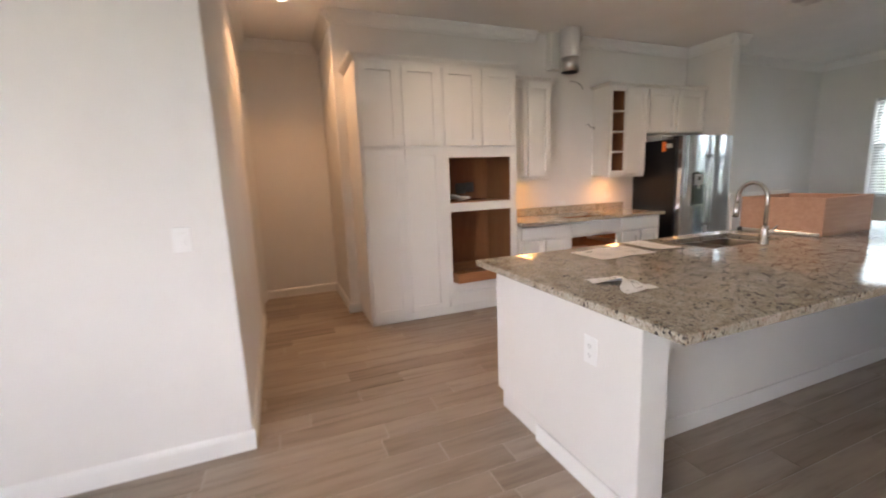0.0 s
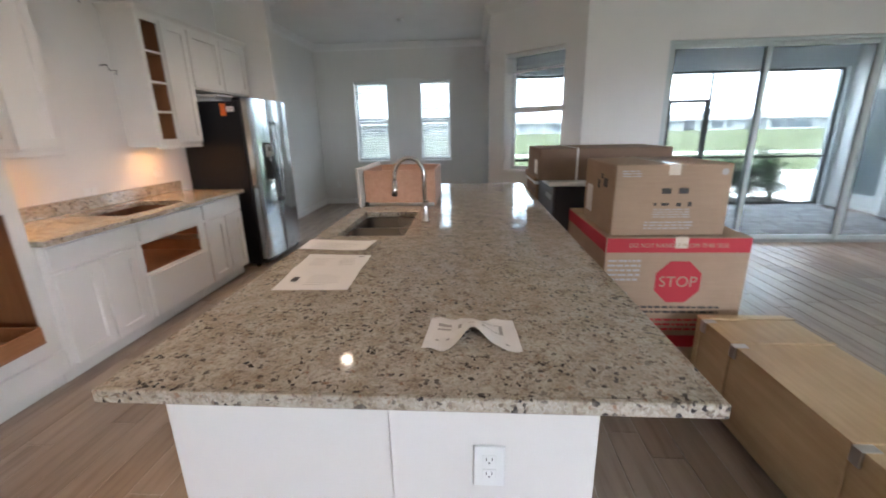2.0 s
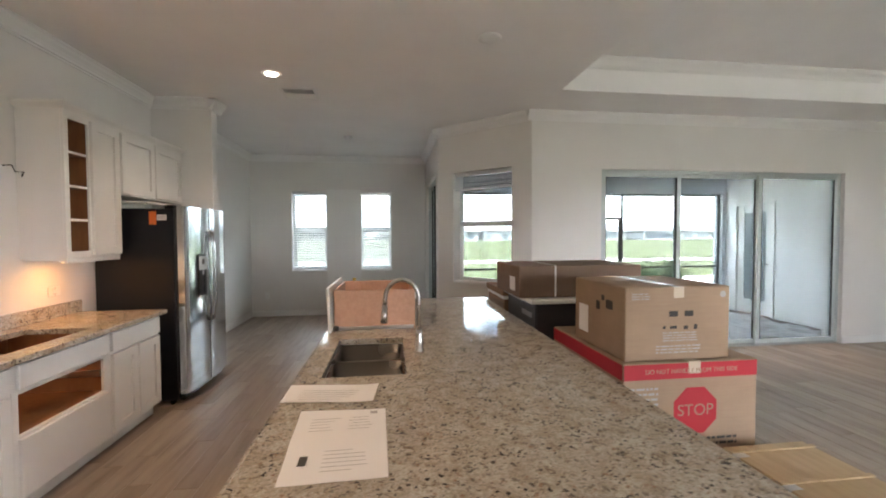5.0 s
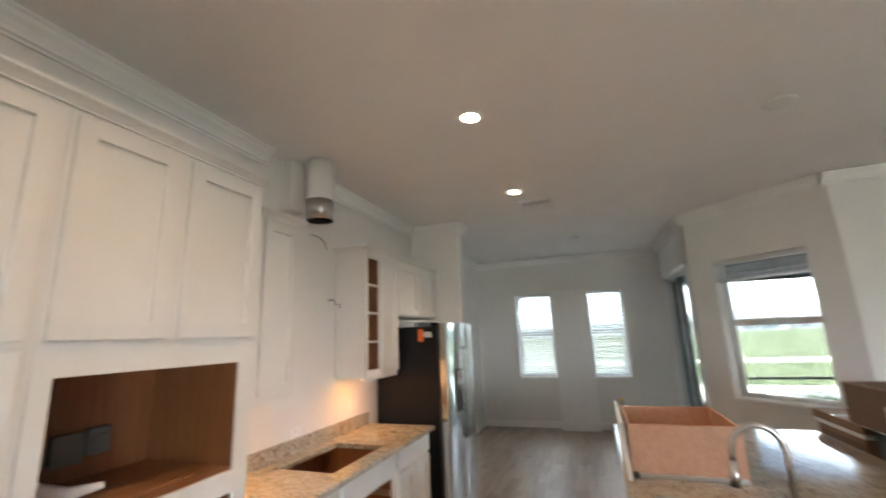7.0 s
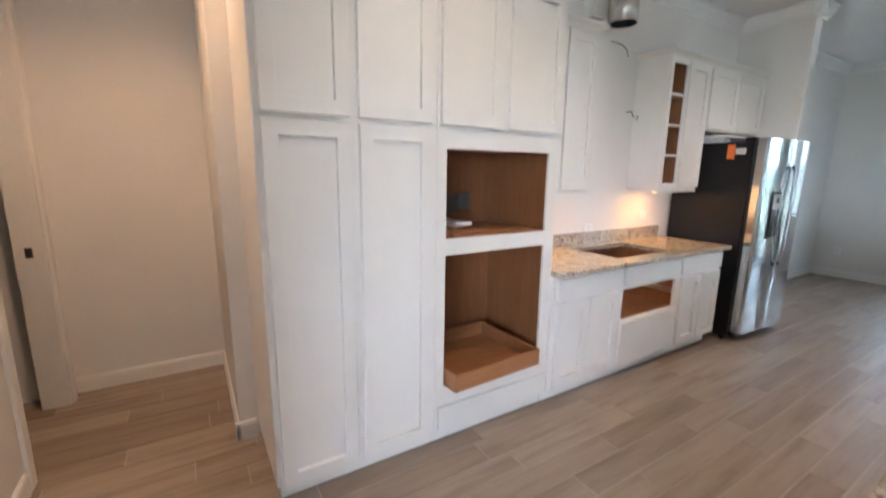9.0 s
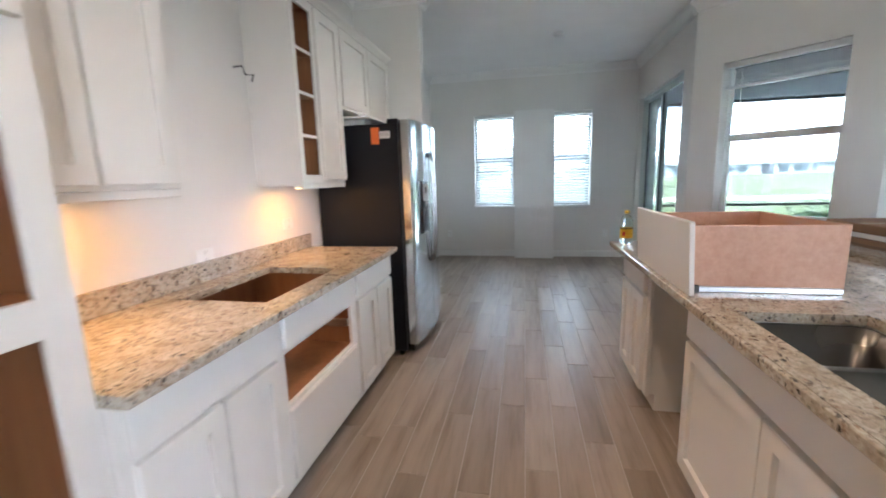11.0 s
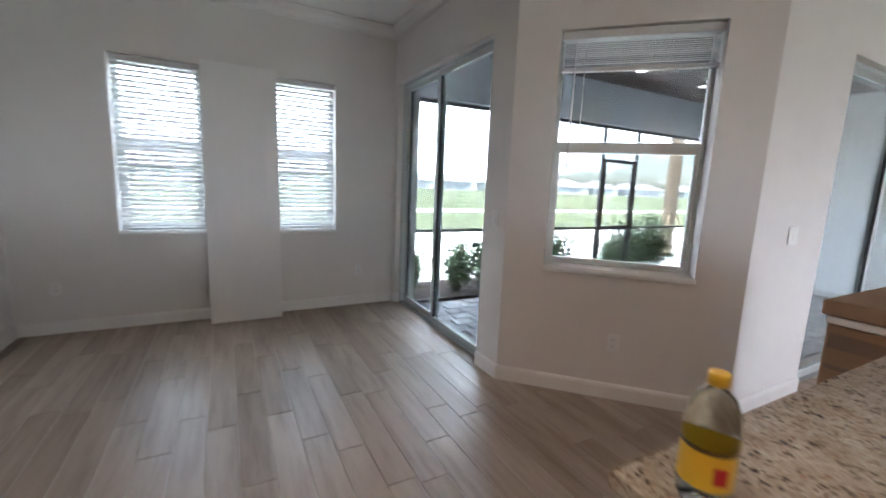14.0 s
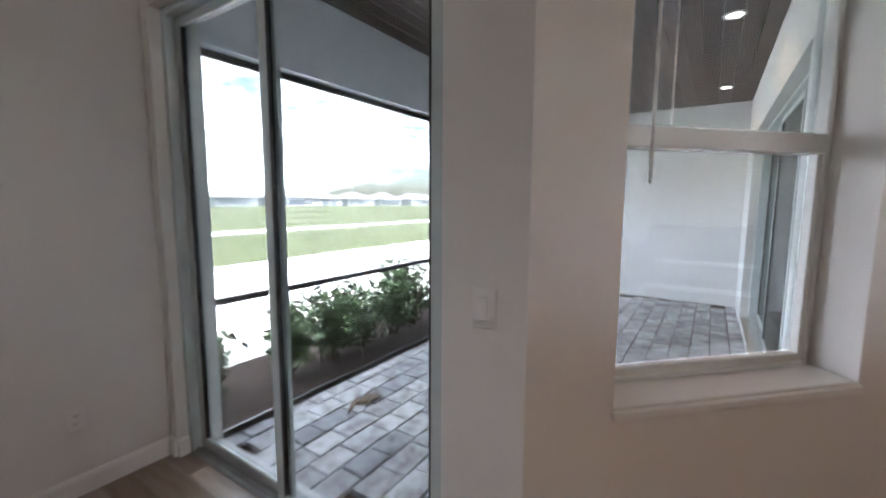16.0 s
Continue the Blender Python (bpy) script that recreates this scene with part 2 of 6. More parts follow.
def glow(name, col, strength):
    m, nt, b = nodes_of(name, 0.4)
    b.inputs["Base Color"].default_value = (0.8, 0.8, 0.8, 1)
    b.inputs["Emission Color"].default_value = (*col, 1)
    b.inputs["Emission Strength"].default_value = strength
    return m


lamp_glow = glow("lamp_glow", (1.0, 0.86, 0.68), 5.0)
lanai_glow = glow("lanai_glow", (1.0, 0.93, 0.82), 3.2)


def ground_mat(name, a, b_, scale, rough=0.95, fine=60):
    m, nt, b = nodes_of(name, rough, 0, 0.2)
    v = world_pos(nt)
    c = mixed(nt, 0.5, ramp(nt, noise_out(nt, v, scale, 6), [(0.3, a), (0.7, b_)]), ramp(nt, noise_out(nt, v, fine, 3), [(0.3, a), (0.7, b_)]))
    nt.links.new(c, b.inputs["Base Color"])
    bump(nt, b, noise_out(nt, v, fine, 3), 0.4, 0.01)
    return m


lawn_mat = ground_mat("lawn_mat", (0.054, 0.066, 0.026), (0.090, 0.100, 0.046), 0.15)
sand_mat = ground_mat("sand_mat", (0.68, 0.65, 0.60), (0.80, 0.77, 0.72), 0.5)
path_mat = ground_mat("path_mat", (0.52, 0.50, 0.47), (0.62, 0.60, 0.57), 0.8)
mulch_mat = ground_mat("mulch_mat", (0.02, 0.013, 0.010), (0.06, 0.038, 0.027), 6, 0.95, 45)


def screen_mesh():
    """Fine dark insect screen: about a fifth of it is thread, too fine to tell apart."""
    m, nt, b = nodes_of("screen_mesh", 0.8)
    b.inputs["Base Color"].default_value = (0.03, 0.03, 0.03, 1)
    t = N(nt, "ShaderNodeBsdfTransparent", Color=(0.82, 0.82, 0.82, 1))
    mx = N(nt, "ShaderNodeMixShader", Fac=0.02)
    nt.links.new(t.outputs[0], mx.inputs[1])
    nt.links.new(b.outputs[0], mx.inputs[2])
    nt.links.new(mx.outputs[0], nt.nodes["Material Output"].inputs["Surface"])
    return m


insect_mesh = screen_mesh()


def paver_mat():
    m, nt, b = nodes_of("paver_mat", 0.8, 0, 0.3)
    info = nt.nodes.new("ShaderNodeObjectInfo")
    geo = nt.nodes.new("ShaderNodeNewGeometry")
    s = nt.nodes.new("ShaderNodeMath")
    s.operation = 'ADD'
    nt.links.new(info.outputs["Random"], s.inputs[0])
    nt.links.new(geo.outputs["Random Per Island"], s.inputs[1])
    f = nt.nodes.new("ShaderNodeMath")
    f.operation = 'FRACT'
    nt.links.new(s.outputs[0], f.inputs[0])
    tone = ramp(nt, f.outputs[0], [(0, (0.25, 0.26, 0.28)), (0.4, (0.43, 0.44, 0.455)), (0.75, (0.56, 0.56, 0.565)), (1, (0.34, 0.345, 0.36))])
    v = world_pos(nt)
    blot = ramp(nt, noise_out(nt, v, 9, 5), [(0.34, (0.45, 0.44, 0.45)), (0.56, (1.1, 1.1, 1.1))])
    nt.links.new(mixed(nt, 1.0, tone, blot, 'MULTIPLY'), b.inputs["Base Color"])
    bump(nt, b, noise_out(nt, v, 70, 4), 0.5, 0.003)
    return m


paver_mat = paver_mat()
roof_mat = ground_mat("roof_mat", (0.20, 0.20, 0.205), (0.27, 0.268, 0.265), 1.5)
# distant walls: grey-blue shade put into the paint colour
shaded_far_wall = paint("shaded_far_wall", (0.34, 0.35, 0.36), 0.9, 0.08, 2, 0.0)
far_glass = paint("far_glass", (0.06, 0.075, 0.09), 0.2, 0.1)


def leaf_mat(name, a, b_):
    m, nt, b = nodes_of(name, 0.55, 0, 0.4)
    g = nt.nodes.new("ShaderNodeNewGeometry")
    nt.links.new(ramp(nt, g.outputs["Random Per Island"], [(0, a), (1, b_)]), b.inputs["Base Color"])
    return m


leaf_green = leaf_mat("leaf_green", (0.07, 0.115, 0.045), (0.16, 0.24, 0.10))
tree_green = leaf_mat("tree_green", (0.03, 0.055, 0.025), (0.09, 0.12, 0.05))


# ---- mesh helpers ----
def add_box(bm, lo, hi, bev=0.0, m=None):
    t = bmesh.new()
    bmesh.ops.create_cube(t, size=1.0)
    c = [(a + b) / 2 for a, b in zip(lo, hi)]
    d = [abs(b - a) for a, b in zip(lo, hi)]
    for v in t.verts:
        v.co = Vector((c[0] + v.co.x * d[0], c[1] + v.co.y * d[1], c[2] + v.co.z * d[2]))
    if bev > 0:
        bmesh.ops.bevel(t, geom=t.edges[:], offset=min(bev, min(d) * 0.45), segments=1, affect='EDGES')
    join_bm(bm, t, m)


def join_bm(bm, t, m=None):
    vs = [bm.verts.new(m @ v.co if m else v.co) for v in t.verts]
    t.verts.index_update()
    for f in t.faces:
        nf = bm.faces.new([vs[v.index] for v in f.verts])
        nf.smooth = f.smooth
    t.free()


def box_bm(lo, hi, bev=0.0, m=None):
    bm = bmesh.new()
    add_box(bm, lo, hi, bev, m)
    return bm


def boxes_bm(rows, bev=0.0):
    bm = bmesh.new()
    for lo, hi in rows:
        add_box(bm, lo, hi, bev)
    return bm


def pierced(bm, a0, a1, z0, z1, n0, n1, holes, put):
    """One connected slab from a0 to a1 and z0 to z1, n0 to n1 thick, with rectangular holes; put(a, n, z) gives the place."""
    av = sorted({a0, a1, *[h[i] for h in holes for i in (0, 1)]})
    zv = sorted({z0, z1, *[h[i] for h in holes for i in (2, 3)]})
    av, zv = [a for a in av if a0 <= a <= a1], [z for z in zv if z0 <= z <= z1]
    def full(i, j):
        if not (0 <= i < len(av) - 1 and 0 <= j < len(zv) - 1):
            return False
        a, z = (av[i] + av[i + 1]) / 2, (zv[j] + zv[j + 1]) / 2
        return not any(h[0] < a < h[1] and h[2] < z < h[3] for h in holes)
    made = {}
    def V(i, j, k):
        if (i, j, k) not in made:
            made[i, j, k] = bm.verts.new(put(av[i], (n0, n1)[k], zv[j]))
        return made[i, j, k]
    for i in range(len(av) - 1):
        for j in range(len(zv) - 1):
            if full(i, j):
                bm.faces.new((V(i, j, 0), V(i + 1, j, 0), V(i + 1, j + 1, 0), V(i, j + 1, 0)))
                bm.faces.new((V(i, j, 1), V(i, j + 1, 1), V(i + 1, j + 1, 1), V(i + 1, j, 1)))
                for (p, q), nb in ((((i, j), (i, j + 1)), (i - 1, j)), (((i + 1, j), (i + 1, j + 1)), (i + 1, j)), (((i, j), (i + 1, j)), (i, j - 1)), (((i, j + 1), (i + 1, j + 1)), (i, j + 1))):
                    if not full(*nb):
                        bm.faces.new((V(*p, 0), V(*q, 0), V(*q, 1), V(*p, 1)))
    return bm


def slab_x(y0, y1, z0, z1, x0, x1, holes, bev=0):
    """A pierced slab in a plane x = constant; holes as (y0, y1, z0, z1)."""
    return eased(pierced(bmesh.new(), y0, y1, z0, z1, x0, x1, holes, lambda a, n, z: (n, a, z)), bev)


def slab_y(x0, x1, z0, z1, y0, y1, holes, bev=0, m=None):
    return eased(pierced(bmesh.new(), x0, x1, z0, z1, y0, y1, holes, (lambda a, n, z: m @ Vector((a, n, z))) if m else (lambda a, n, z: (a, n, z))), bev)


def eased(bm, bev):
    if bev:
        bmesh.ops.recalc_face_normals(bm, faces=bm.faces[:])
        sharp = [e for e in bm.edges if len(e.link_faces) == 2 and e.calc_face_angle(0) > 0.5]
        bmesh.ops.bevel(bm, geom=sharp, offset=bev, segments=1, affect='EDGES')
    return bm


def add_lathe(bm, prof, n=24, m=None, cap=True):
    """Turned shape round z from (radius, z) pairs."""
    t = bmesh.new()
    rings = [[t.verts.new((r * math.cos(2 * math.pi * i / n), r * math.sin(2 * math.pi * i / n), z)) for i in range(n)] for r, z in prof]
    for a, b in zip(rings, rings[1:]):
        for i in range(n):
            f = t.faces.new((a[i], a[(i + 1) % n], b[(i + 1) % n], b[i]))
            f.smooth = True
    if cap:
        t.faces.new(rings[0][::-1])
        t.faces.new(rings[-1])
    join_bm(bm, t, m)


def lathe_bm(prof, n=24, m=None, cap=True):
    bm = bmesh.new()
    add_lathe(bm, prof, n, m, cap)
    return bm


def add_tube(bm, pts, r, n=10):
    """A round bar along a line of points."""
    pts = [Vector(p) for p in pts]
    rings = []
    up = Vector((0, 0, 1))
    for i, p in enumerate(pts):
        d = (pts[min(i + 1, len(pts) - 1)] - pts[max(i - 1, 0)]).normalized()
        a = d.cross(up)
        if a.length < 0.05:
            a = d.cross(Vector((0, 1, 0)))
        a.normalize()
        b = d.cross(a).normalized()
        rr = r[i] if isinstance(r, (list, tuple)) else r
        rings.append([bm.verts.new(p + rr * (math.cos(2 * math.pi * k / n) * a + math.sin(2 * math.pi * k / n) * b)) for k in range(n)])
    for p, q in zip(rings, rings[1:]):
        best = min(range(n), key=lambda s: (p[0].co - q[s].co).length)
        q[:] = q[best:] + q[:best]
        for k in range(n):
            f = bm.faces.new((p[k], p[(k + 1) % n], q[(k + 1) % n], q[k]))
            f.smooth = True
    bm.faces.new(rings[0][::-1])
    bm.faces.new(rings[-1])


def tube_bm(pts, r, n=10):
    bm = bmesh.new()
    add_tube(bm, pts, r, n)
    return bm


def link_bm(name, bm, mat, base=(0, 0, 0)):
    bmesh.ops.translate(bm, verts=bm.verts[:], vec=-Vector(base))
    bmesh.ops.recalc_face_normals(bm, faces=bm.faces[:])
    me = bpy.data.meshes.new(name)
    bm.to_mesh(me)
    bm.free()
    me.materials.append(mat)
    return new(name, me)


def thing(name, base, label, category, group=""):
    e = new(name)
    e.location = base
    e.empty_display_size = 0.1
    return tagged(e, label, category, group)


def solid(name, bm, mat, base, label, category, group=""):
    ob = link_bm(name, bm, mat, base)
    ob.location = base
    return tagged(ob, label, category, group)


def structure(name, bm, mat, label, category=""):
    return tagged(link_bm(name, bm, mat), label, category or name.split("_")[0], "", "structure")


def base_of(ob):
    while ob.parent:
        ob = ob.parent
    return ob.location


def part(name, bm, mat, parent, label=""):
    """bm is given in world places; it becomes one mesh under parent."""
    ob = link_bm(name, bm, mat, base_of(parent))
    ob.parent = parent
    if label:
        ob["label"] = label
    return ob


def add_text(name, text, size, m, mat, parent, label="", depth=0.0008):
    cu = bpy.data.curves.new(name, 'FONT')
    cu.body, cu.size, cu.extrude = text, size, depth
    cu.align_x, cu.align_y = 'CENTER', 'CENTER'
    tmp = bpy.data.objects.new(name + "_tmp", cu)
    me = bpy.data.meshes.new_from_object(tmp)
    bpy.data.objects.remove(tmp)
    me.materials.append(mat)
    me.transform(Matrix.Translation(-Vector(base_of(parent))) @ m)
    ob = new(name, me)
    ob.parent = parent
    if label:
        ob["label"] = label
    return ob


# ---- structure ----
H = 3.08          # ceiling
WX = 0.135        # cabinet wall
NY = 7.95         # nook back wall
NX = 3.47         # nook slider wall
LY = 4.695        # living slider wall
EX = 10.1         # east wall
BX, BY = 2.27, -1.14   # corner of the block by the hall
HX = -0.95        # hall end wall
SY = -4.4         # rear wall of the great room
A, B = Vector((NX, 5.75, 0)), Vector((4.525, LY, 0))
DU = (B - A).normalized()                 # along the bay wall
DN = Vector((-DU.y, DU.x, 0))             # outwards
DL = (B - A).length


def diag(u, n, z):
    """A place on the bay wall: u along it, n outwards."""
    return A + DU * u + DN * n + Vector((0, 0, z))


DM = Matrix(((DU.x, DN.x, 0, A.x), (DU.y, DN.y, 0, A.y), (0, 0, 1, 0), (0, 0, 0, 1)))

structure("wall_west", boxes_bm([((WX - .15, -0.25, 0), (WX, 4.72, H)), ((HX, -0.25, 0), (WX - .15, -0.12, H))]), wall_paint, "greige painted kitchen wall behind the cabinets")
structure("wall_fridge_stub", boxes_bm([((WX - .15, 4.72, 0), (0.77, 4.86, H))]), wall_paint, "greige painted short wall beside the refrigerator", "wall")
structure("wall_nook_west", box_bm((WX - .15, 4.86, 0), (WX, NY, H)), wall_paint, "plain greige painted nook wall", "wall")
W1, W2, WZ0, WZ1 = (0.885, 1.555), (2.165, 2.795), 0.870, 2.40
structure("wall_north", slab_y(WX - .15, NX + .25, 0, H, NY, NY + .22, [(*W1, WZ0, WZ1), (*W2, WZ0, WZ1)]), wall_paint, "greige painted nook wall with two narrow windows")
S0, S1, SZ = 6.03, 7.87, 2.50
structure("wall_nook_east", slab_x(A.y, NY, 0, H, NX, NX + .25, [(S0, S1, 0, SZ)]), wall_paint, "greige painted wall round the nook slider", "wall")
D0, D1, DZ0, DZ1 = 0.278, 1.212, 0.880, 2.425
structure("wall_bay", slab_y(0, DL, 0, H, 0, .25, [(D0, D1, DZ0, DZ1)], 0, DM), wall_paint, "greige painted angled wall with a single-hung window", "wall")
L0, L1, LZ = 5.45, 9.04, 2.38
structure("wall_living_north", slab_y(B.x, EX + .3, 0, H + .4, LY, LY + .25, [(L0, L1, 0, LZ)]), wall_paint, "pale painted great-room wall round the triple slider", "wall")
structure("wall_east", boxes_bm([((EX, SY, 0), (EX + .2, LY, H + .4))]), wall_paint, "greige painted great-room end wall")
structure("wall_south", slab_y(BX - .2, EX + .2, 0, H + .4, SY - .2, SY, [(5.4, 7.8, .80, 2.30)]), wall_paint, "greige painted great-room rear wall")
structure("wall_block", boxes_bm([((BX - .14, SY, 0), (BX, BY - .14, H))]), wall_paint, "light painted wall facing the great room", "wall")
structure("wall_hall_south", slab_y(HX, BX, 0, H, BY - .14, BY, [(-0.80, 0.0, 0, 2.46)]), wall_paint, "light painted hall wall with a doorway", "wall")
structure("wall_hall", boxes_bm([((HX - .14, -4.0, 0), (HX, -0.12, H))]), wall_paint, "greige painted hall end wall", "wall")
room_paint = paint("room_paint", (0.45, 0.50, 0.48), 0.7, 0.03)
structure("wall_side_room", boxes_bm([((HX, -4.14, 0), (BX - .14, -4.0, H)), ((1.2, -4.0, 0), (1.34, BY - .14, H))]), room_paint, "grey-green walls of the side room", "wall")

T0, T1, TY0, TY1, TZ = 4.585, 9.3, -3.4, 3.94, 3.43
structure("ceiling", boxes_bm([((HX - .14, SY - .2, H), (T0, NY + .22, H + .12)), ((T0, TY1, H), (EX + .2, NY - 2.2, H + .12)), ((T0, SY - .2, H), (EX + .2, TY0, H + .12)), ((T1, TY0, H), (EX + .2, TY1, H + .12)),
          ((T0 - .1, TY0 - .1, TZ), (T1 + .1, TY1 + .1, TZ + .1)), ((T0 - .1, TY0 - .1, H + .12), (T0 - .004, TY1 + .1, TZ)), ((T1 + .004, TY0 - .1, H + .12), (T1 + .1, TY1 + .1, TZ)), ((T0 - .004, TY1 + .004, H + .12), (T1 + .004, TY1 + .1, TZ)), ((T0 - .004, TY0 - .1, H + .12), (T1 + .004, TY0 - .004, TZ)),
          ((-1.75, 6.5, 2.604), (WX - .15, 7.75, 2.7))]), ceiling_paint, "off-white ceiling with a recessed tray over the great room")


def moulding(name, segs, prof, mat, label):
    """Runs a (depth, height) profile along wall lines: start, end, and the way off the wall."""
    bm = bmesh.new()
    for (x0, y0), (x1, y1), (nx, ny), z in segs:
        ends = []
        for x, y in ((x0, y0), (x1, y1)):
            ends.append([bm.verts.new((x + nx * d, y + ny * d, z + h)) for d, h in prof])
        k = len(prof)
        for i in range(k):
            bm.faces.new((ends[0][i], ends[0][(i + 1) % k], ends[1][(i + 1) % k], ends[1][i]))
        bm.faces.new(ends[0][::-1])
        bm.faces.new(ends[1])
    return structure(name, bm, mat, label, "moulding")


CROWN = [(0.0, -0.002), (0.085, -0.002), (0.085, -0.016), (0.074, -0.024), (0.066, -0.042), (0.046, -0.062), (0.030, -0.084), (0.026, -0.100), (0.012, -0.104), (0.012, -0.118), (0.0, -0.118)]
nx, ny = -DN.x, -DN.y
moulding("crown_moulding", [((WX, -0.25), (WX, 2.13), (1, 0), H), ((WX, 2.78), (WX, 4.72), (1, 0), H), ((WX, 4.72), (0.77 + .085, 4.72), (0, -1), H), ((0.77, 4.72 - .085), (0.77, 4.86 + .085), (1, 0), H),
         ((WX, 4.86), (0.77, 4.86), (0, 1), H), ((WX, 4.86), (WX, NY), (1, 0), H), ((WX, NY), (NX, NY), (0, -1), H), ((NX, A.y - .03), (NX, NY), (-1, 0), H),
         ((A.x - .03, A.y + .03), (B.x - .03, B.y + .03), (nx, ny), H), ((B.x - .06, LY), (EX, LY), (0, -1), H), ((EX, SY), (EX, LY), (-1, 0), H),
         ((HX, BY), (HX, -0.25), (1, 0), H), ((HX, -0.25), (WX, -0.25), (0, -1), H), ((BX, SY), (BX, BY), (1, 0), H), ((HX, BY), (BX, BY), (0, 1), H)], CROWN, trim_paint, "white crown moulding")
moulding("tray_moulding", [((T0, TY1), (T1, TY1), (0, -1), TZ), ((T0, TY0), (T0, TY1), (1, 0), TZ), ((T1, TY0), (T1, TY1), (-1, 0), TZ)], CROWN, trim_paint, "white crown moulding inside the ceiling tray")
BASE = [(0.0, 0.0), (0.016, 0.0), (0.016, 0.085), (0.012, 0.10), (0.006, 0.108), (0.0, 0.108)]
moulding("baseboard", [((WX, -0.27), (WX, -0.16), (1, 0), 0), ((HX, BY), (HX, -0.25), (1, 0), 0), ((HX, -0.25), (WX + .016, -0.25), (0, -1), 0), ((BX, SY), (BX, BY + .016), (1, 0), 0), ((0.08, BY), (BX, BY), (0, 1), 0),
         ((0.77, 4.72), (0.77, 4.876), (1, 0), 0), ((WX, 4.86), (0.77, 4.86), (0, 1), 0), ((WX, 4.87), (WX, NY), (1, 0), 0), ((WX, NY), (NX, NY), (0, -1), 0),
         ((NX, S1 + .01), (NX, NY), (-1, 0), 0), ((NX, A.y - .006), (NX, S0), (-1, 0), 0), ((A.x, A.y), (B.x, B.y), (nx, ny), 0), ((B.x - .01, LY), (L0, LY), (0, -1), 0), ((L1, LY), (EX, LY), (0, -1), 0), ((EX, SY), (EX, LY), (-1, 0), 0)], BASE, trim_paint, "white baseboard")
moulding("slider_reveal_base", [((NX, S1), (NX + .11, S1), (0, -1), 0)], BASE, trim_paint, "white baseboard return")

# hall doorway casing
def casing(name, x0, x1, y, z1, side):
    w, d = 0.07, 0.018
    ys = sorted((y, y + side * d))
    return structure(name, boxes_bm([((x0 - w, ys[0], 0), (x0, ys[1], z1 + w)), ((x1, ys[0], 0), (x1 + w, ys[1], z1 + w)), ((x0, ys[0], z1), (x1, ys[1], z1 + w))], .004), trim_paint, "white painted door casing", "casing")


casing("door_casing", -0.80, 0.0, BY, 2.46, 1)
structure("door_jamb", boxes_bm([((-0.80, BY - .14, 0), (-0.78, BY, 2.46)), ((-0.02, BY - .14, 0), (0.0, BY, 2.46)), ((-0.78, BY - .14, 2.44), (-0.02, BY, 2.46))], .002), trim_paint, "white door jamb", "jamb")
solid("strike_plate", box_bm((-0.781, BY - .09, 0.97), (-0.774, BY - .055, 1.03), .001), nickel, (-0.78, BY - .07, 0.97), "small satin nickel strike plate on the door jamb", "strike plate")

slab = boxes_bm([((HX - .14, -4.4, -0.15), (EX + .2, LY + .25, -0.003)), ((-1.75, LY + .25, -0.15), (NX + .12, NY + .2, -0.003))])
tri = [(NX + .12, LY + .25), (B.x - .1, LY + .25), (NX + .12, A.y - .02)]
t0, t1 = [slab.verts.new((x, y, -.15)) for x, y in tri], [slab.verts.new((x, y, -.003)) for x, y in tri]
slab.faces.new(t1), slab.faces.new(t0[::-1])
for i in range(3):
    slab.faces.new((t0[i], t0[(i + 1) % 3], t1[(i + 1) % 3], t1[i]))
structure("floor", slab, grout_mat, "tan grout bed of the tiled floor")


# ---- doors and windows ----
def slider(name, label, axis, at, a0, a1, z1, joints, base):
    """A multi-panel sliding glass door in the plane axis=at, from a0 to a1."""
    t = thing(name, base, label, "sliding door")

    def P(lo, hi):
        (a, n, z), (b, n2, z2) = lo, hi
        return ((n, a, z), (n2, b, z2)) if axis == 'x' else ((a, n, z), (b, n2, z2))
    f = 0.035
    def ring(a, b, z0, z9, n0, n1, w, bot, top, bev=.004):
        hole = [(a + w, b - w, z0 + bot, z9 - top)] if bot else [(a + w, b - w, z0 - 1, z9 - top)]
        return (slab_x if axis == 'x' else slab_y)(a, b, z0, z9, n0, n1, hole, bev)
    part("outer_frame", ring(a0, a1, .012, z1, at - .06, at + .06, f, 0, f), slider_frame, t)
    part("track", boxes_bm([P((a0, at - .062, 0.001), (a1, at + .075, 0.012)), P((a0 + .01, at - .035, 0.012), (a1 - .01, at - .028, 0.03)), P((a0 + .01, at + .012, 0.012), (a1 - .01, at + .019, 0.03))], .002), aluminium, t, "grey aluminium track")
    edges = [a0 + f, *joints, a1 - f]
    s = 0.055
    for i, (p, q) in enumerate(zip(edges, edges[1:])):
        n0 = at - .052 + 0.044 * (i % 2)
        p0, q0 = p - (s / 2 if i else 0), q + (s / 2 if i < len(edges) - 2 else 0)
        fr = part("panel_frame", ring(p0, q0, .032, z1 - f, n0, n0 + .028, s, .055, .05), slider_frame, t)
        g = part("pane", box_bm(*P((p0 + s, n0 + .011, .087), (q0 - s, n0 + .017, z1 - f - .05))), glass, fr, "clear greenish glass pane")
        g.visible_shadow = False
        part("gasket", boxes_bm([P((p0 + s, n0 + .002, .087), (p0 + s + .008, n0 + .026, z1 - f - .05)), P((q0 - s - .008, n0 + .002, .087), (q0 - s, n0 + .026, z1 - f - .05))]), bronze, fr, "black rubber gasket")
    return t


slider("sliding_door", "two-panel white-framed sliding glass door in the nook", 'x', NX + .12, S0, S1, SZ, [7.00], (NX + .12, 6.95, 0))
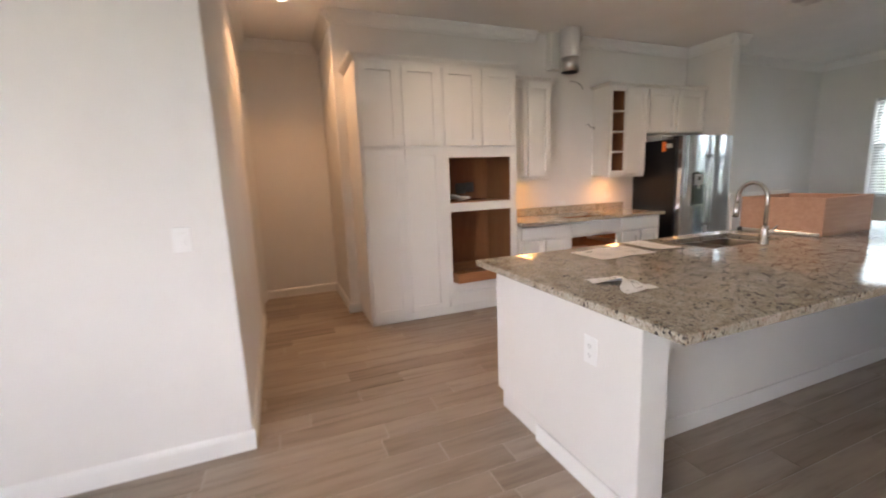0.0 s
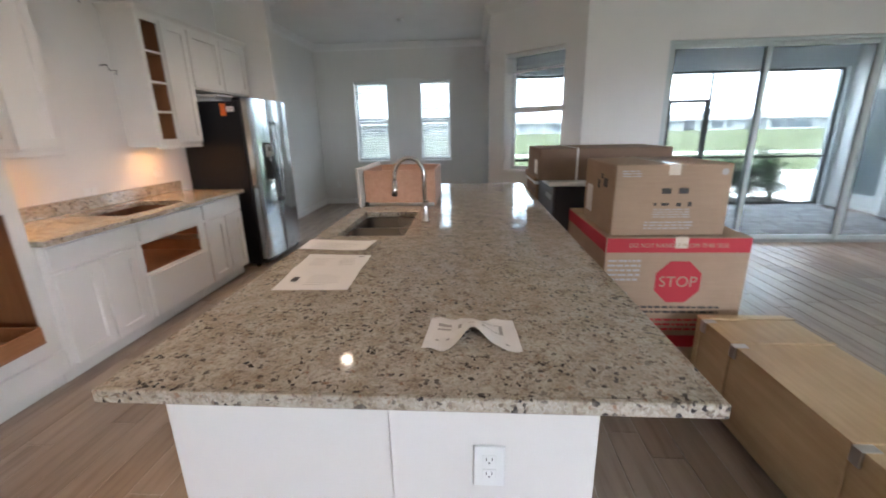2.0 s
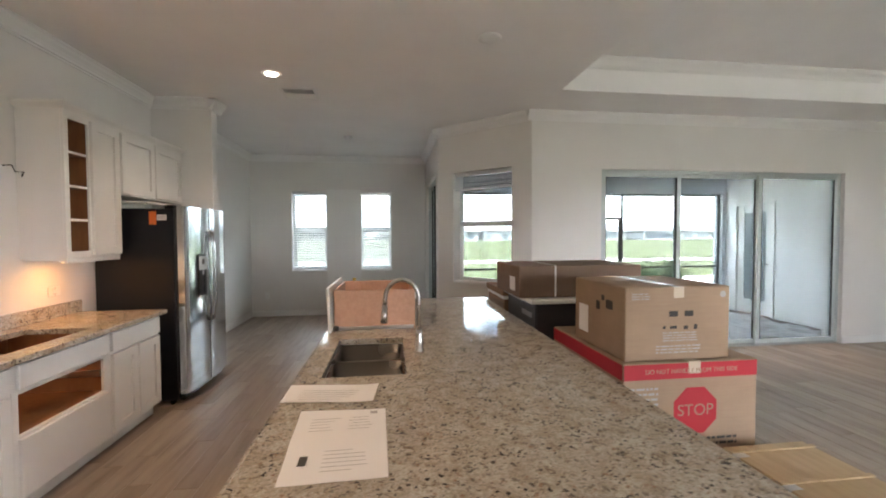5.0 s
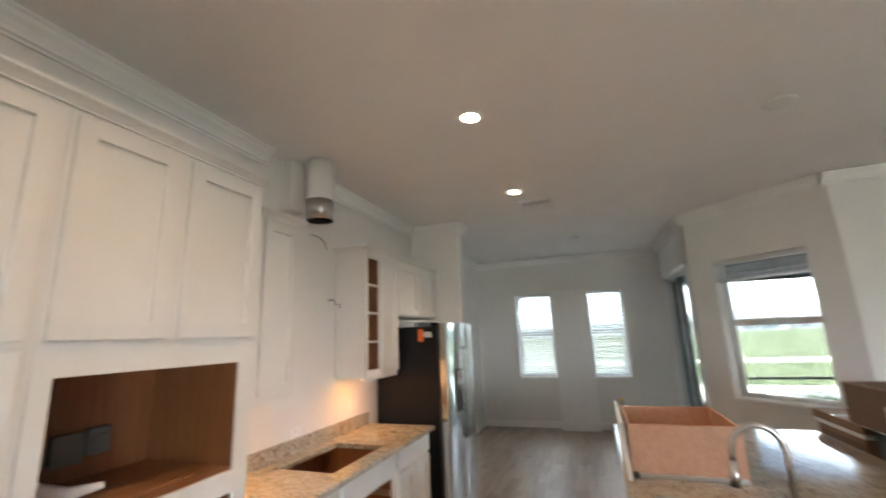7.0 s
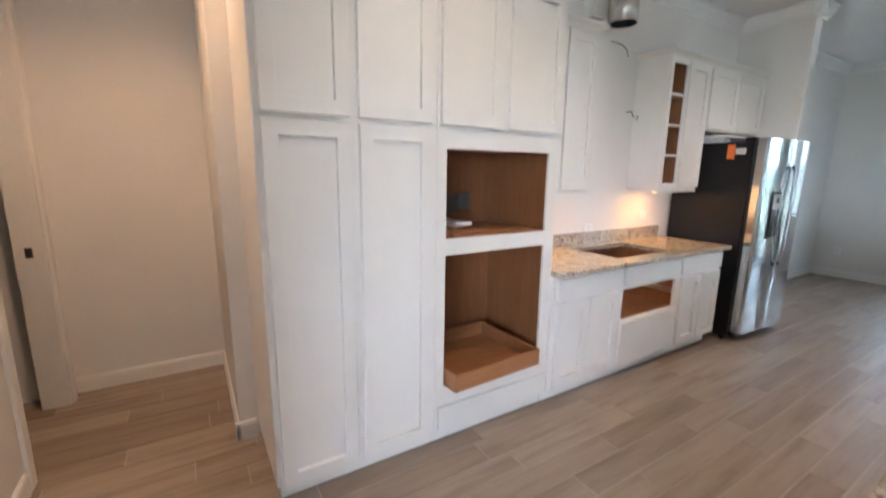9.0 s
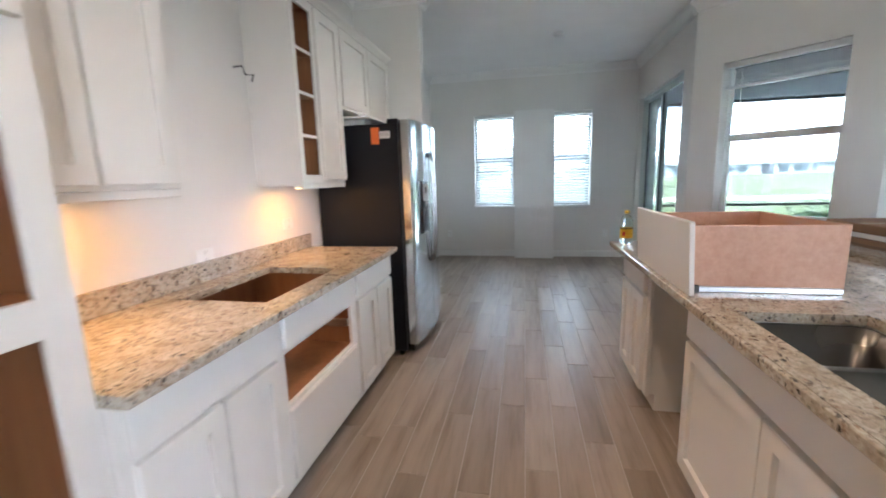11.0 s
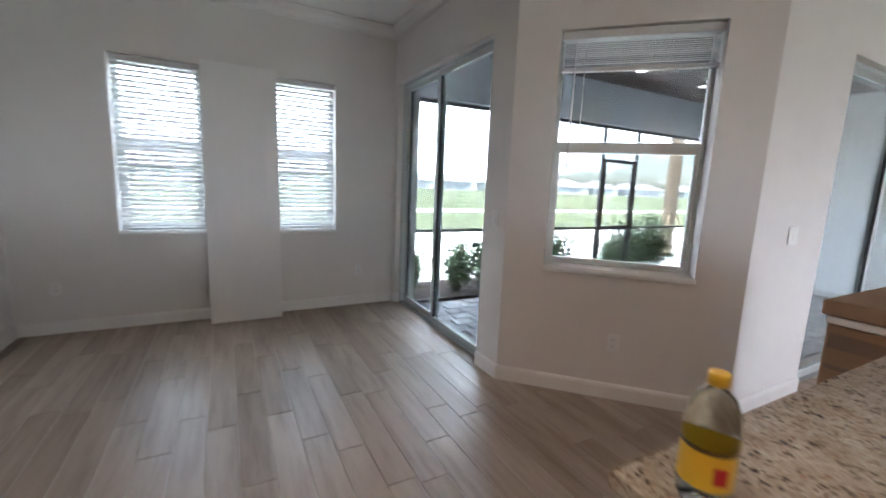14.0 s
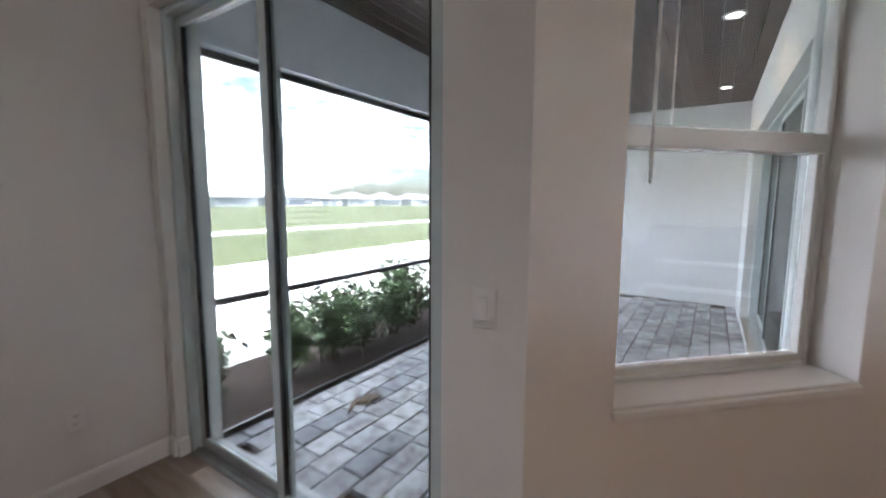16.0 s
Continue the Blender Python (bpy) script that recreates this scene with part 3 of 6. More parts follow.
slider("sliding_door", "three-panel white-framed sliding glass door to the lanai", 'y', LY + .11, L0, L1, LZ, [6.575, 7.785], (7.25, LY + .11, 0))


def blind(t, x0, x1, y, z0, z1, m=None):
    """A horizontal blind: headrail, cords and single slats."""
    part("headrail", box_bm((x0 + .008, y - .03, z1 - .05), (x1 - .008, y + .03, z1 - .004), .004, m), slat_white, t)
    z = z1 - .075
    while z > z0 + .05:
        tilt = pose((x0 + x1) / 2, y, z, 40 + random.uniform(-2, 2), 0, 0)
        part("slat", box_bm((-(x1 - x0) / 2 + .01, -.024, -.0014), ((x1 - x0) / 2 - .01, .024, .0014), 0, (m @ tilt) if m else tilt), slat_white, t)
        z -= .0445
    part("bottom_rail", box_bm((x0 + .01, y - .025, z0 + .012), (x1 - .01, y + .025, z0 + .032), .004, m), slat_white, t)
    for x in (x0 + .12, x1 - .12):
        part("cord", box_bm((x - .001, y - .027, z0 + .03), (x + .001, y - .025, z1 - .04), 0, m), slat_white, t)


def window(name, label, x0, x1, y0, z0, z1, m=None, depth=.22, f=.045, zm=1.66):
    """A single-hung window; y0 is the inner wall face, outside is +y."""
    base = (m @ Vector(((x0 + x1) / 2, y0, z0))) if m else Vector(((x0 + x1) / 2, y0, z0))
    t = tagged(thing(name, base, label, "window"), kind="structure")
    yf = y0 + depth - .09
    part("window_frame", slab_y(x0, x1, z0, z1, yf, yf + .07, [(x0 + f, x1 - f, z0 + f, z1 - f)], .004, m), frame_white, t)
    part("meeting_rail", box_bm((x0 + f, yf - .005, zm - .035), (x1 - f, yf + .055, zm + .035), .005, m), frame_white, t)
    part("lower_sash", slab_y(x0 + f, x1 - f, z0 + f, zm - .035, yf + .005, yf + .04, [(x0 + f + .024, x1 - f - .024, z0 + f + .03, zm)], .003, m), frame_white, t)
    for za, zb in ((z0 + f + .03, zm - .03), (zm + .03, z1 - f)):
        g = part("pane", box_bm((x0 + f, yf + .045, za), (x1 - f, yf + .05, zb), 0, m), glass, t)
        g.visible_shadow = False
    part("window_sill", boxes_bm2([((x0 - .006, y0 - .016, z0 - .024), (x1 + .006, y0, z0 + .004)), ((x0, y0, z0 - .002), (x1, yf, z0 + .012))], .004, m), trim_paint, t)
    return t


def boxes_bm2(rows, bev, m):
    bm = bmesh.new()
    for lo, hi in rows:
        add_box(bm, lo, hi, bev, m)
    return bm


for k, (a, b) in enumerate((W1, W2)):
    window("window_%d" % (k + 1), "narrow white single-hung window in the nook", a, b, NY, WZ0, WZ1)
    bl = thing("window_blind", ((a + b) / 2, NY + .05, WZ0), "lowered white slatted blind, slats half open", "blind", "nook blinds")
    blind(bl, a, b, NY + .06, WZ0 + .012, WZ1)

window("window_3", "white single-hung window in the angled wall", D0, D1, 0, DZ0, DZ1, DM, .25, .024, 1.705)
rb = thing("window_blind", diag((D0 + D1) / 2, .06, 2.2), "white slatted blind drawn up in a stack", "blind")
part("headrail", box_bm((D0 + .01, .03, DZ1 - .055), (D1 - .01, .09, DZ1 - .004), .004, DM), slat_white, rb)
for k in range(13):
    part("slat", box_bm((D0 + .012, -.024, -.0014), (D1 - .012, .024, .0014), 0, DM @ pose(0, .06, DZ1 - .075 - k * .0118, random.uniform(8, 16), 0, 0)), slat_white, rb)
part("bottom_rail", box_bm((D0 + .012, .034, DZ1 - .25), (D1 - .012, .088, DZ1 - .228), .004, DM), slat_white, rb)
part("cord", box_bm((D0 + .16, .03, 1.72), (D0 + .163, .033, DZ1 - .06), 0, DM), slat_white, rb)
part("wand", lathe_bm([(0.005, 1.55), (0.005, DZ1 - .08)], 6, DM @ Matrix.Translation((D0 + .10, .028, 0))), slat_white, rb, "thin tilt wand")


# ---- kitchen cabinets on the west wall ----
def shaker(name, parent, xf, y0, y1, z0, z1, s=1, rail=.06, label=""):
    """A shaker door whose back lies at x=xf; s is the way it faces. One shell: edge, frame, step, panel."""
    bm = bmesh.new()
    rings = []
    for d, i in ((0, 0), (.0215, 0), (.024, .0025), (.024, rail), (.023, rail + .001), (.0065, rail + .002)):
        rings.append([bm.verts.new((xf + s * d, y, z)) for y, z in ((y0 + i, z0 + i), (y1 - i, z0 + i), (y1 - i, z1 - i), (y0 + i, z1 - i))])
    for p, q in zip(rings, rings[1:]):
        for k in range(4):
            bm.faces.new((p[k], p[(k + 1) % 4], q[(k + 1) % 4], q[k]))
    bm.faces.new(rings[0][::-1])
    bm.faces.new(rings[-1])
    return part(name, bm, cabinet_paint, parent, label)


def each(name, rows, mat, parent, label="", bev=0.0):
    for lo, hi in rows:
        part(name, box_bm(lo, hi, bev), mat, parent, label)


def slab_front(name, parent, xf, y0, y1, z0, z1, s=1):
    return part(name, box_bm((min(xf, xf + s * .024), y0, z0), (max(xf, xf + s * .024), y1, z1), .004), cabinet_paint, parent)


def cab_crown(parent, y0, y1, xf, z, left=True, right=False):
    """Small crown on top of a wall cabinet."""
    prof = [(0, 0), (.010, 0), (.010, .008), (.026, .022), (.042, .033), (.046, .042), (.046, .050), (0, .050)]
    bm = bmesh.new()
    runs = [[(xf, y0, 1, -1), (xf, y1, 1, 1 if right else 0)]]
    if left:
        runs.append([(WX, y0, 0, -1), (xf, y0, 1, -1)])
    if right:
        runs.append([(xf, y1, 1, 1), (WX, y1, 0, 1)])
    for (xa, ya, ma, na), (xb, yb, mb, nb) in runs:
        ea = [bm.verts.new((xa + d * ma, ya + d * na * (1 if left or na > 0 else 0), z + h)) for d, h in prof]
        eb = [bm.verts.new((xb + d * mb, yb + d * nb, z + h)) for d, h in prof]
        k = len(prof)
        for i in range(k):
            bm.faces.new((ea[i], ea[(i + 1) % k], eb[(i + 1) % k], eb[i]))
        bm.faces.new(ea[::-1])
        bm.faces.new(eb)
    part("crown", bm, cabinet_paint, parent)


G = .003
PX = 0.745
# tall pantry unit
pan = thing("pantry_cabinet", (WX, 0.25, 0), "tall white shaker pantry cabinet with four doors", "cabinet")
part("body", boxes_bm([((WX + G, -0.155, 0.09), (PX, 0.655, 2.475))], .003), cabinet_paint, pan)
part("toe_kick", box_bm((WX + G, -0.135, 0.0), (PX - .045, 0.655, 0.09)), cabinet_paint, pan)
for y0, y1 in ((-0.128, 0.222), (0.262, 0.622)):
    shaker("door", pan, PX, y0, y1, 0.095, 1.695)
    shaker("door", pan, PX, y0, y1, 1.722, 2.452)
cab_crown(pan, -0.155, 0.656, PX, 2.475, True, False)

# oven tower with two open cavities
ov = thing("oven_cabinet", (WX, 1.06, 0), "tall white oven cabinet, its appliance openings empty", "cabinet")
yo0, yo1, ya, yb = 0.657, 1.487, 0.715, 1.412
part("face_frame", slab_x(yo0, yo1, .09, 2.475, PX - .02, PX, [(ya, yb, .345, 1.075), (ya, yb, 1.162, 1.612)], .002), cabinet_paint, ov)
part("side_panel", boxes_bm([((WX + G, yo1 - .018, .09), (PX - .02, yo1, 2.475))]), cabinet_paint, ov)
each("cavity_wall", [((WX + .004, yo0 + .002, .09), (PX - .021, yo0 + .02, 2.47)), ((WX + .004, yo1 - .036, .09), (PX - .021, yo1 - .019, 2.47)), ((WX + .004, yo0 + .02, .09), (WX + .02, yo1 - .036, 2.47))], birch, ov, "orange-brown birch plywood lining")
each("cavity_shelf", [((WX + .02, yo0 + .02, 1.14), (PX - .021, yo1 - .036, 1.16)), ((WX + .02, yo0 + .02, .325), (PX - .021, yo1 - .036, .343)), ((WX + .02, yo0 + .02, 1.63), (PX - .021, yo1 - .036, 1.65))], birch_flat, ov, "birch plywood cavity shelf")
part("toe_kick", box_bm((WX + G, yo0, 0.0), (PX - .045, yo1, 0.09)), cabinet_paint, ov)
shaker("door", ov, PX, 0.672, 1.038, 1.722, 2.452)
shaker("door", ov, PX, 1.086, 1.468, 1.722, 2.452)
slab_front("drawer_front", ov, PX, 0.672, 1.475, 0.098, 0.238)
cab_crown(ov, 0.657, 1.487, PX, 2.475, False, False)

tray = thing("pull_out_tray", (0.5, 1.06, 0.345), "shallow birch drawer tray lying in the oven cavity", "tray")
tz = 0.347
TM = pose(0.545, 1.035, tz, 0, 0, 2.5)
part("tray_base", box_bm((-.28, -.315, 0), (.28, .315, .012), 0, TM), birch_flat, tray)
for lo, hi in (((-.28, -.315, .012), (.28, -.302, .10)), ((-.28, .302, .012), (.28, .315, .10)), ((-.28, -.302, .012), (-.267, .302, .10)), ((.267, -.302, .012), (.28, .302, .10))):
    part("tray_side", box_bm(lo, hi, .002, TM), birch_flat, tray)

jb = thing("junction_box", (0.17, 1.08, 1.24), "grey metal electrical box with a covered plate", "electrical box")
part("box", box_bm((WX + .022, 1.03, 1.24), (WX + .07, 1.13, 1.35), .006), patina_grey, jb)
part("cover_plate", box_bm((WX + .07, 1.025, 1.235), (WX + .075, 1.135, 1.355), .002), patina_grey, jb)
jc = thing("junction_box", (0.17, 1.205, 1.22), "grey plastic outlet box with a round receptacle", "electrical box")
part("box", box_bm((WX + .022, 1.16, 1.25), (WX + .06, 1.25, 1.36), .006), patina_grey, jc)
part("receptacle", lathe_bm([(0.032, 0), (0.032, .012), (0.026, .016)], 18, Matrix.Translation((WX + .06, 1.205, 1.305)) @ pose(0, 0, 0, 0, 90, 0)), patina_grey, jc)
solid("paper_scrap", tube_bm([(0.32, 0.82, 1.185), (0.38, 0.9, 1.215), (0.45, 0.96, 1.19), (0.5, 1.05, 1.20)], [.018, .03, .026, .012], 7), paper_white, (0.38, 0.9, 1.162), "crumpled plastic and paper packing on the cavity shelf", "scrap")
solid("wood_strip", box_bm((0, 0, 0), (.02, .52, .008), .001, pose(.66, .80, 1.163, 0, 0, 6)), birch_flat, (.66, 1.0, 1.163), "thin loose wooden strip on the cavity shelf", "strip")

# base cabinets
CX = 0.765
def base_unit(name, label, y0, y1):
    t = thing(name, (WX, (y0 + y1) / 2, 0), label, "cabinet", "base cabinets")
    part("toe_kick", box_bm((WX + G, y0, 0.0), (CX - .06, y1, 0.10)), cabinet_paint, t)
    return t


c1 = base_unit("base_cabinet", "white shaker base cabinet with a drawer over two doors", 1.49, 2.162)
part("body", box_bm((WX + G, 1.49, .10), (CX, 2.162, .868), .002), cabinet_paint, c1)
slab_front("drawer_front", c1, CX, 1.52, 2.14, .715, .850)
for y0, y1 in ((1.525, 1.822), (1.838, 2.135)):
    shaker("door", c1, CX, y0, y1, .118, .692)
c2 = base_unit("base_cabinet", "white cooktop base cabinet with one drawer front missing", 2.164, 2.912)
part("face_frame", slab_x(2.164, 2.912, .10, .868, CX - .02, CX, [(2.205, 2.87, .46, .685)], .002), cabinet_paint, c2)
each("lining", [((WX + .004, 2.166, .10), (CX - .021, 2.184, .866)), ((WX + .004, 2.892, .10), (CX - .021, 2.91, .866)), ((WX + .004, 2.184, .10), (WX + .02, 2.892, .866)), ((WX + .02, 2.184, .44), (CX - .021, 2.892, .455))], birch, c2, "orange-brown birch plywood lining")
each("drawer_glide", [((.25, 2.872, .56), (CX - .03, 2.89, .60)), ((.25, 2.186, .56), (CX - .03, 2.204, .60))], galvanised, c2, "zinc drawer glides")
slab_front("drawer_front", c2, CX, 2.19, 2.89, .715, .850)
slab_front("drawer_front", c2, CX, 2.19, 2.89, .118, .445)
c3 = base_unit("base_cabinet", "white shaker base cabinet with a drawer over two doors", 2.914, 3.56)
part("body", box_bm((WX + G, 2.914, .10), (CX, 3.56, .868), .002), cabinet_paint, c3)
slab_front("drawer_front", c3, CX, 2.935, 3.54, .715, .850)
for y0, y1 in ((2.94, 3.229), (3.246, 3.535)):
    shaker("door", c3, CX, y0, y1, .118, .692)

CT = 0.905
k = thing("countertop", (.45, 2.5, .87), "speckled beige granite countertop with an empty cooktop cut-out", "countertop")
hx0, hx1, hy0, hy1 = .275, .70, 2.215, 2.865
part("slab", boxes_bm([((WX + G, 1.489, .870), (hx0, 3.585, CT)), ((hx1, 1.489, .870), (.812, 3.585, CT)), ((hx0, 1.489, .870), (hx1, hy0, CT)), ((hx0, hy1, .870), (hx1, 3.585, CT))]), granite_mat, k)
part("front_edge", box_bm((.812, 1.489, .870), (.829, 3.585, CT), .003), granite_mat, k, "square eased granite edge")
part("backsplash", box_bm((WX + G, 1.489, CT + .001), (WX + .023, 3.585, CT + .10), .003), granite_mat, k)

# wall cabinets
u1 = thing("wall_cabinet", (WX, 1.8, 1.38), "white shaker wall cabinet beside the oven tower", "cabinet", "wall cabinets")
part("body", box_bm((WX + G, 1.489, 1.378), (.445, 2.135, 2.455), .002), cabinet_paint, u1)
shaker("door", u1, .445, 1.51, 1.808, 1.395, 2.435)
shaker("door", u1, .445, 1.824, 2.118, 1.395, 2.435)
part("light_rail", box_bm((.42, 1.489, 1.345), (.445, 2.135, 1.377), .003), cabinet_paint, u1)
cab_crown(u1, 1.49, 2.135, .445, 2.455, False, True)

u2 = thing("wall_cabinet", (WX, 3.33, 1.38), "white wall cabinet with one open-framed bay and brown shelves", "cabinet", "wall cabinets")
F = .445
each("side_panel", [((WX + G, 3.03, 1.378), (F - .02, 3.046, 2.455)), ((WX + G, 3.604, 1.378), (F - .02, 3.62, 2.455))], cabinet_paint, u2)
part("face_frame", slab_x(3.03, 3.62, 1.378, 2.455, F - .02, F, [(3.075, 3.275, 1.43, 2.405)], .002), cabinet_paint, u2)
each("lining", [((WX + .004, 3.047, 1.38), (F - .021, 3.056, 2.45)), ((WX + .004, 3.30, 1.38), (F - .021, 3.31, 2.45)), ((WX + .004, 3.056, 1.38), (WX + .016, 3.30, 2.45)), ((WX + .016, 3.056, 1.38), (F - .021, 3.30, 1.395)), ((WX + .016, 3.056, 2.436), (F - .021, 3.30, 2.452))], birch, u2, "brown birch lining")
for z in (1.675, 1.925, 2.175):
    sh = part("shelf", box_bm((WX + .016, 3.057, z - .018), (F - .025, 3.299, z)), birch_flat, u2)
    part("shelf_edge", box_bm((F - .025, 3.057, z - .018), (F - .021, 3.299, z)), cabinet_paint, sh, "white shelf edge")
for z in (1.50, 2.33):
    part("hinge_plate", box_bm((F - .045, 3.062, z - .025), (F - .012, 3.085, z + .025), .003), galvanised, u2, "zinc hinge")
shaker("door", u2, F, 3.285, 3.61, 1.395, 2.435)
part("bottom_panel", box_bm((WX + G, 3.046, 1.365), (F - .02, 3.604, 1.379)), cabinet_paint, u2)
part("light_rail", box_bm((F - .025, 3.03, 1.345), (F, 3.62, 1.377), .003), cabinet_paint, u2)
cab_crown(u2, 3.03, 3.621, F, 2.455, True, False)
u3 = thing("wall_cabinet", (WX, 4.15, 1.9), "white two-door wall cabinet above the refrigerator", "cabinet", "wall cabinets")
part("body", box_bm((WX + G, 3.623, 1.90), (F, 4.70, 2.455), .002), cabinet_paint, u3)
shaker("door", u3, F, 3.645, 4.14, 1.915, 2.435)
shaker("door", u3, F, 4.16, 4.66, 1.915, 2.435)
cab_crown(u3, 3.622, 4.70, F, 2.455, False, False)

# ---- refrigerator ----
dark_steel = steel("dark_steel", (0.12, 0.122, 0.126), 0.35, (30, 30, 30))
handle_steel = steel("handle_steel", (0.46, 0.47, 0.48), 0.2, (30, 30, 30))
fr = thing("refrigerator", (.5, 4.15, 0), "side-by-side stainless refrigerator with black sides and a dispenser", "refrigerator")
FY0, FY1 = 3.745, 4.645
part("cabinet", box_bm((.17, FY0 - .02, .035), (.825, FY1, 1.79), .006), black_side, fr, "black textured steel case")
part("door_gap", box_bm((.8255, FY0 + .005, .09), (.845, FY1 - .01, 1.785)), bronze, fr, "dark gasket gap behind the doors")


def front_x(y):
    """The bowed front of the refrigerator."""
    u = (y - (FY0 + FY1) / 2) / ((FY1 - FY0) / 2)
    return .910 + .048 * (1 - u * u)


def fridge_door(y0, y1):
    bm = bmesh.new()
    n = 16
    rows = []
    for i in range(n + 1):
        u = i / n
        soft = .010 * (max(0, 1 - u / .035) ** 2 + max(0, 1 - (1 - u) / .035) ** 2)
        y = y0 + (y1 - y0) * u
        rows.append((front_x(y) - soft, y))
    prof = [(.8455, y0), *rows, (.8455, y1)]
    lo = [bm.verts.new((x, y, .09)) for x, y in prof]
    hi = [bm.verts.new((x, y, 1.815)) for x, y in prof]
    for i in range(len(prof)):
        j = (i + 1) % len(prof)
        f = bm.faces.new((lo[i], lo[j], hi[j], hi[i]))
        f.smooth = 1 <= i <= n
    for ring in (lo[::-1], hi):
        cap = bm.faces.new(ring)
        for e in cap.edges:
            e.smooth = False
    for i in (1, n + 1):
        bm.edges.get((lo[i], hi[i])).smooth = False
    return bm


fd = part("door", fridge_door(FY0, 4.138), stainless, fr, "brushed stainless freezer door")
fe = part("door", fridge_door(4.146, FY1), stainless, fr, "brushed stainless refrigerator door")
for y, d in ((4.105, fd), (4.182, fe)):
    bm = bmesh.new()
    xf = front_x(y)
    rings = []
    for i in range(15):
        u = i / 14
        z, off = .70 + .89 * u, .014 + .026 * (1 - (2 * u - 1) ** 4)
        rings.append([bm.verts.new((xf + off + dx, y + dy, z)) for dx, dy in ((-.006, -.009), (.002, -.013), (.006, -.006), (.006, .006), (.002, .013), (-.006, .009))])
    for p, q in zip(rings, rings[1:]):
        for k in range(6):
            bm.faces.new((p[k], p[(k + 1) % 6], q[(k + 1) % 6], q[k])).smooth = True
    bm.faces.new(rings[0][::-1])
    bm.faces.new(rings[-1])
    hd = part("handle", bm, handle_steel, d, "long bowed flat steel handle")
    for z in (.715, 1.575):
        part("handle_mount", box_bm((xf - .004, y - .012, z - .019), (xf + .019, y + .012, z + .019), .005), dark_steel, hd, "dark handle end cap")
xd = front_x(3.99)
dp = part("dispenser", box_bm((xd - .03, 3.895, .95), (xd + .008, 4.075, 1.37), .008), black_gloss, fd, "black ice and water dispenser")
part("dispenser_panel", box_bm((xd + .002, 3.905, 1.215), (xd + .0125, 4.065, 1.345), .004), grey_plastic, dp, "grey control panel")
part("dispenser_display", box_bm((xd + .0126, 3.96, 1.27), (xd + .0132, 4.015, 1.32)), print_black, dp)
part("dispenser_nozzle", lathe_bm([(.012, 1.165), (.014, 1.20), (.014, 1.2145)], 12, Matrix.Translation((xd + .006, 3.985, 0))), grey_plastic, dp)
part("dispenser_tray", box_bm((xd - .01, 3.90, .953), (xd + .024, 4.07, .972), .004), nickel, dp, "bright drip tray")
part("base_grille", box_bm((.8255, 3.76, .03), (.875, 4.63, .085), .004), black_gloss, fr)
each("hinge_cover", [((.74, 3.75, 1.7905), (.822, 3.83, 1.825)), ((.74, 4.56, 1.7905), (.822, 4.635, 1.825))], black_side, fr, "", .006)
for y in (3.76, 4.56):
    part("roller", lathe_bm([(.02, 0), (.02, .03)], 12, Matrix.Translation((.78, y, .0205)) @ pose(0, 0, 0, 90, 0, 0)), black_gloss, fr)
    part("roller", lathe_bm([(.02, 0), (.02, .03)], 12, Matrix.Translation((.25, y, .0205)) @ pose(0, 0, 0, 90, 0, 0)), black_gloss, fr)
ls = solid("warning_label", box_bm((.625, 3.7225, 1.645), (.685, 3.7245, 1.765)), orange_label, (.655, 3.7235, 1.70), "orange paper warning label stuck to the refrigerator", "label")
l2 = solid("paper_label", box_bm((.69, 3.7225, 1.685), (.77, 3.7245, 1.735)), paper_white, (.73, 3.7235, 1.71), "small white printed label stuck to the refrigerator", "label")
part("print_bar", boxes_bm([((.696, 3.7218, 1.70 + .01 * i), (.76, 3.7224, 1.704 + .01 * i)) for i in range(3)]), print_grey, l2)
fm = thing("foam_sheet", (.5, 3.95, 1.796), "white packing foam sheet lying on the refrigerator", "foam sheet")
part("sheet", box_bm((.30, 3.72, 1.835), (.62, 4.35, 1.855), .006), white_plastic, fm)
each("spacer", [((.36, 3.78, 1.7905), (.56, 3.90, 1.834)), ((.36, 4.16, 1.7905), (.56, 4.28, 1.834))], white_plastic, fm)

# ---- exhaust duct and loose wires ----
du = thing("exhaust_duct", (.34, 2.48, 2.6), "white wrapped hood exhaust duct with a bare metal end", "duct")
part("wrap", lathe_bm([(.110, 2.76), (.112, 2.77), (.112, H - .002)], 28, Matrix.Translation((.36, 2.48, 0))), paint("duct_white", (0.72, 0.71, 0.69), .6, .03), du)
part("pipe", lathe_bm([(.10, 2.60), (.105, 2.60), (.105, 2.765), (.10, 2.765)], 28, Matrix.Translation((.36, 2.48, 0)), False), galvanised, du, "bare galvanised pipe end")
part("pipe_core", lathe_bm([(.099, 2.66), (.099, 2.75)], 28, Matrix.Translation((.36, 2.48, 0))), dark_void, du, "dark inside of the pipe")
part("back_plate", box_bm((WX + .002, 2.30, 2.66), (WX + .10, 2.44, H - .003), .004), wall_paint, du)
solid("cable", tube_bm([(WX + .001, 2.66, 2.56), (WX + .025, 2.69, 2.555), (WX + .05, 2.74, 2.535), (WX + .06, 2.79, 2.50), (WX + .055, 2.815, 2.455)], .004, 8), patina_grey, (WX, 2.66, 2.56), "grey electrical cable coming out of the wall", "cable")
solid("wire_ends", tube_bm([(WX + .001, 2.93, 2.03), (WX + .05, 2.935, 2.035), (WX + .06, 2.95, 1.99), (WX + .085, 2.985, 1.995), (WX + .06, 3.0, 1.965)], .005, 6), print_black, (WX, 2.93, 2.03), "short capped wires sticking out of the wall", "wires")

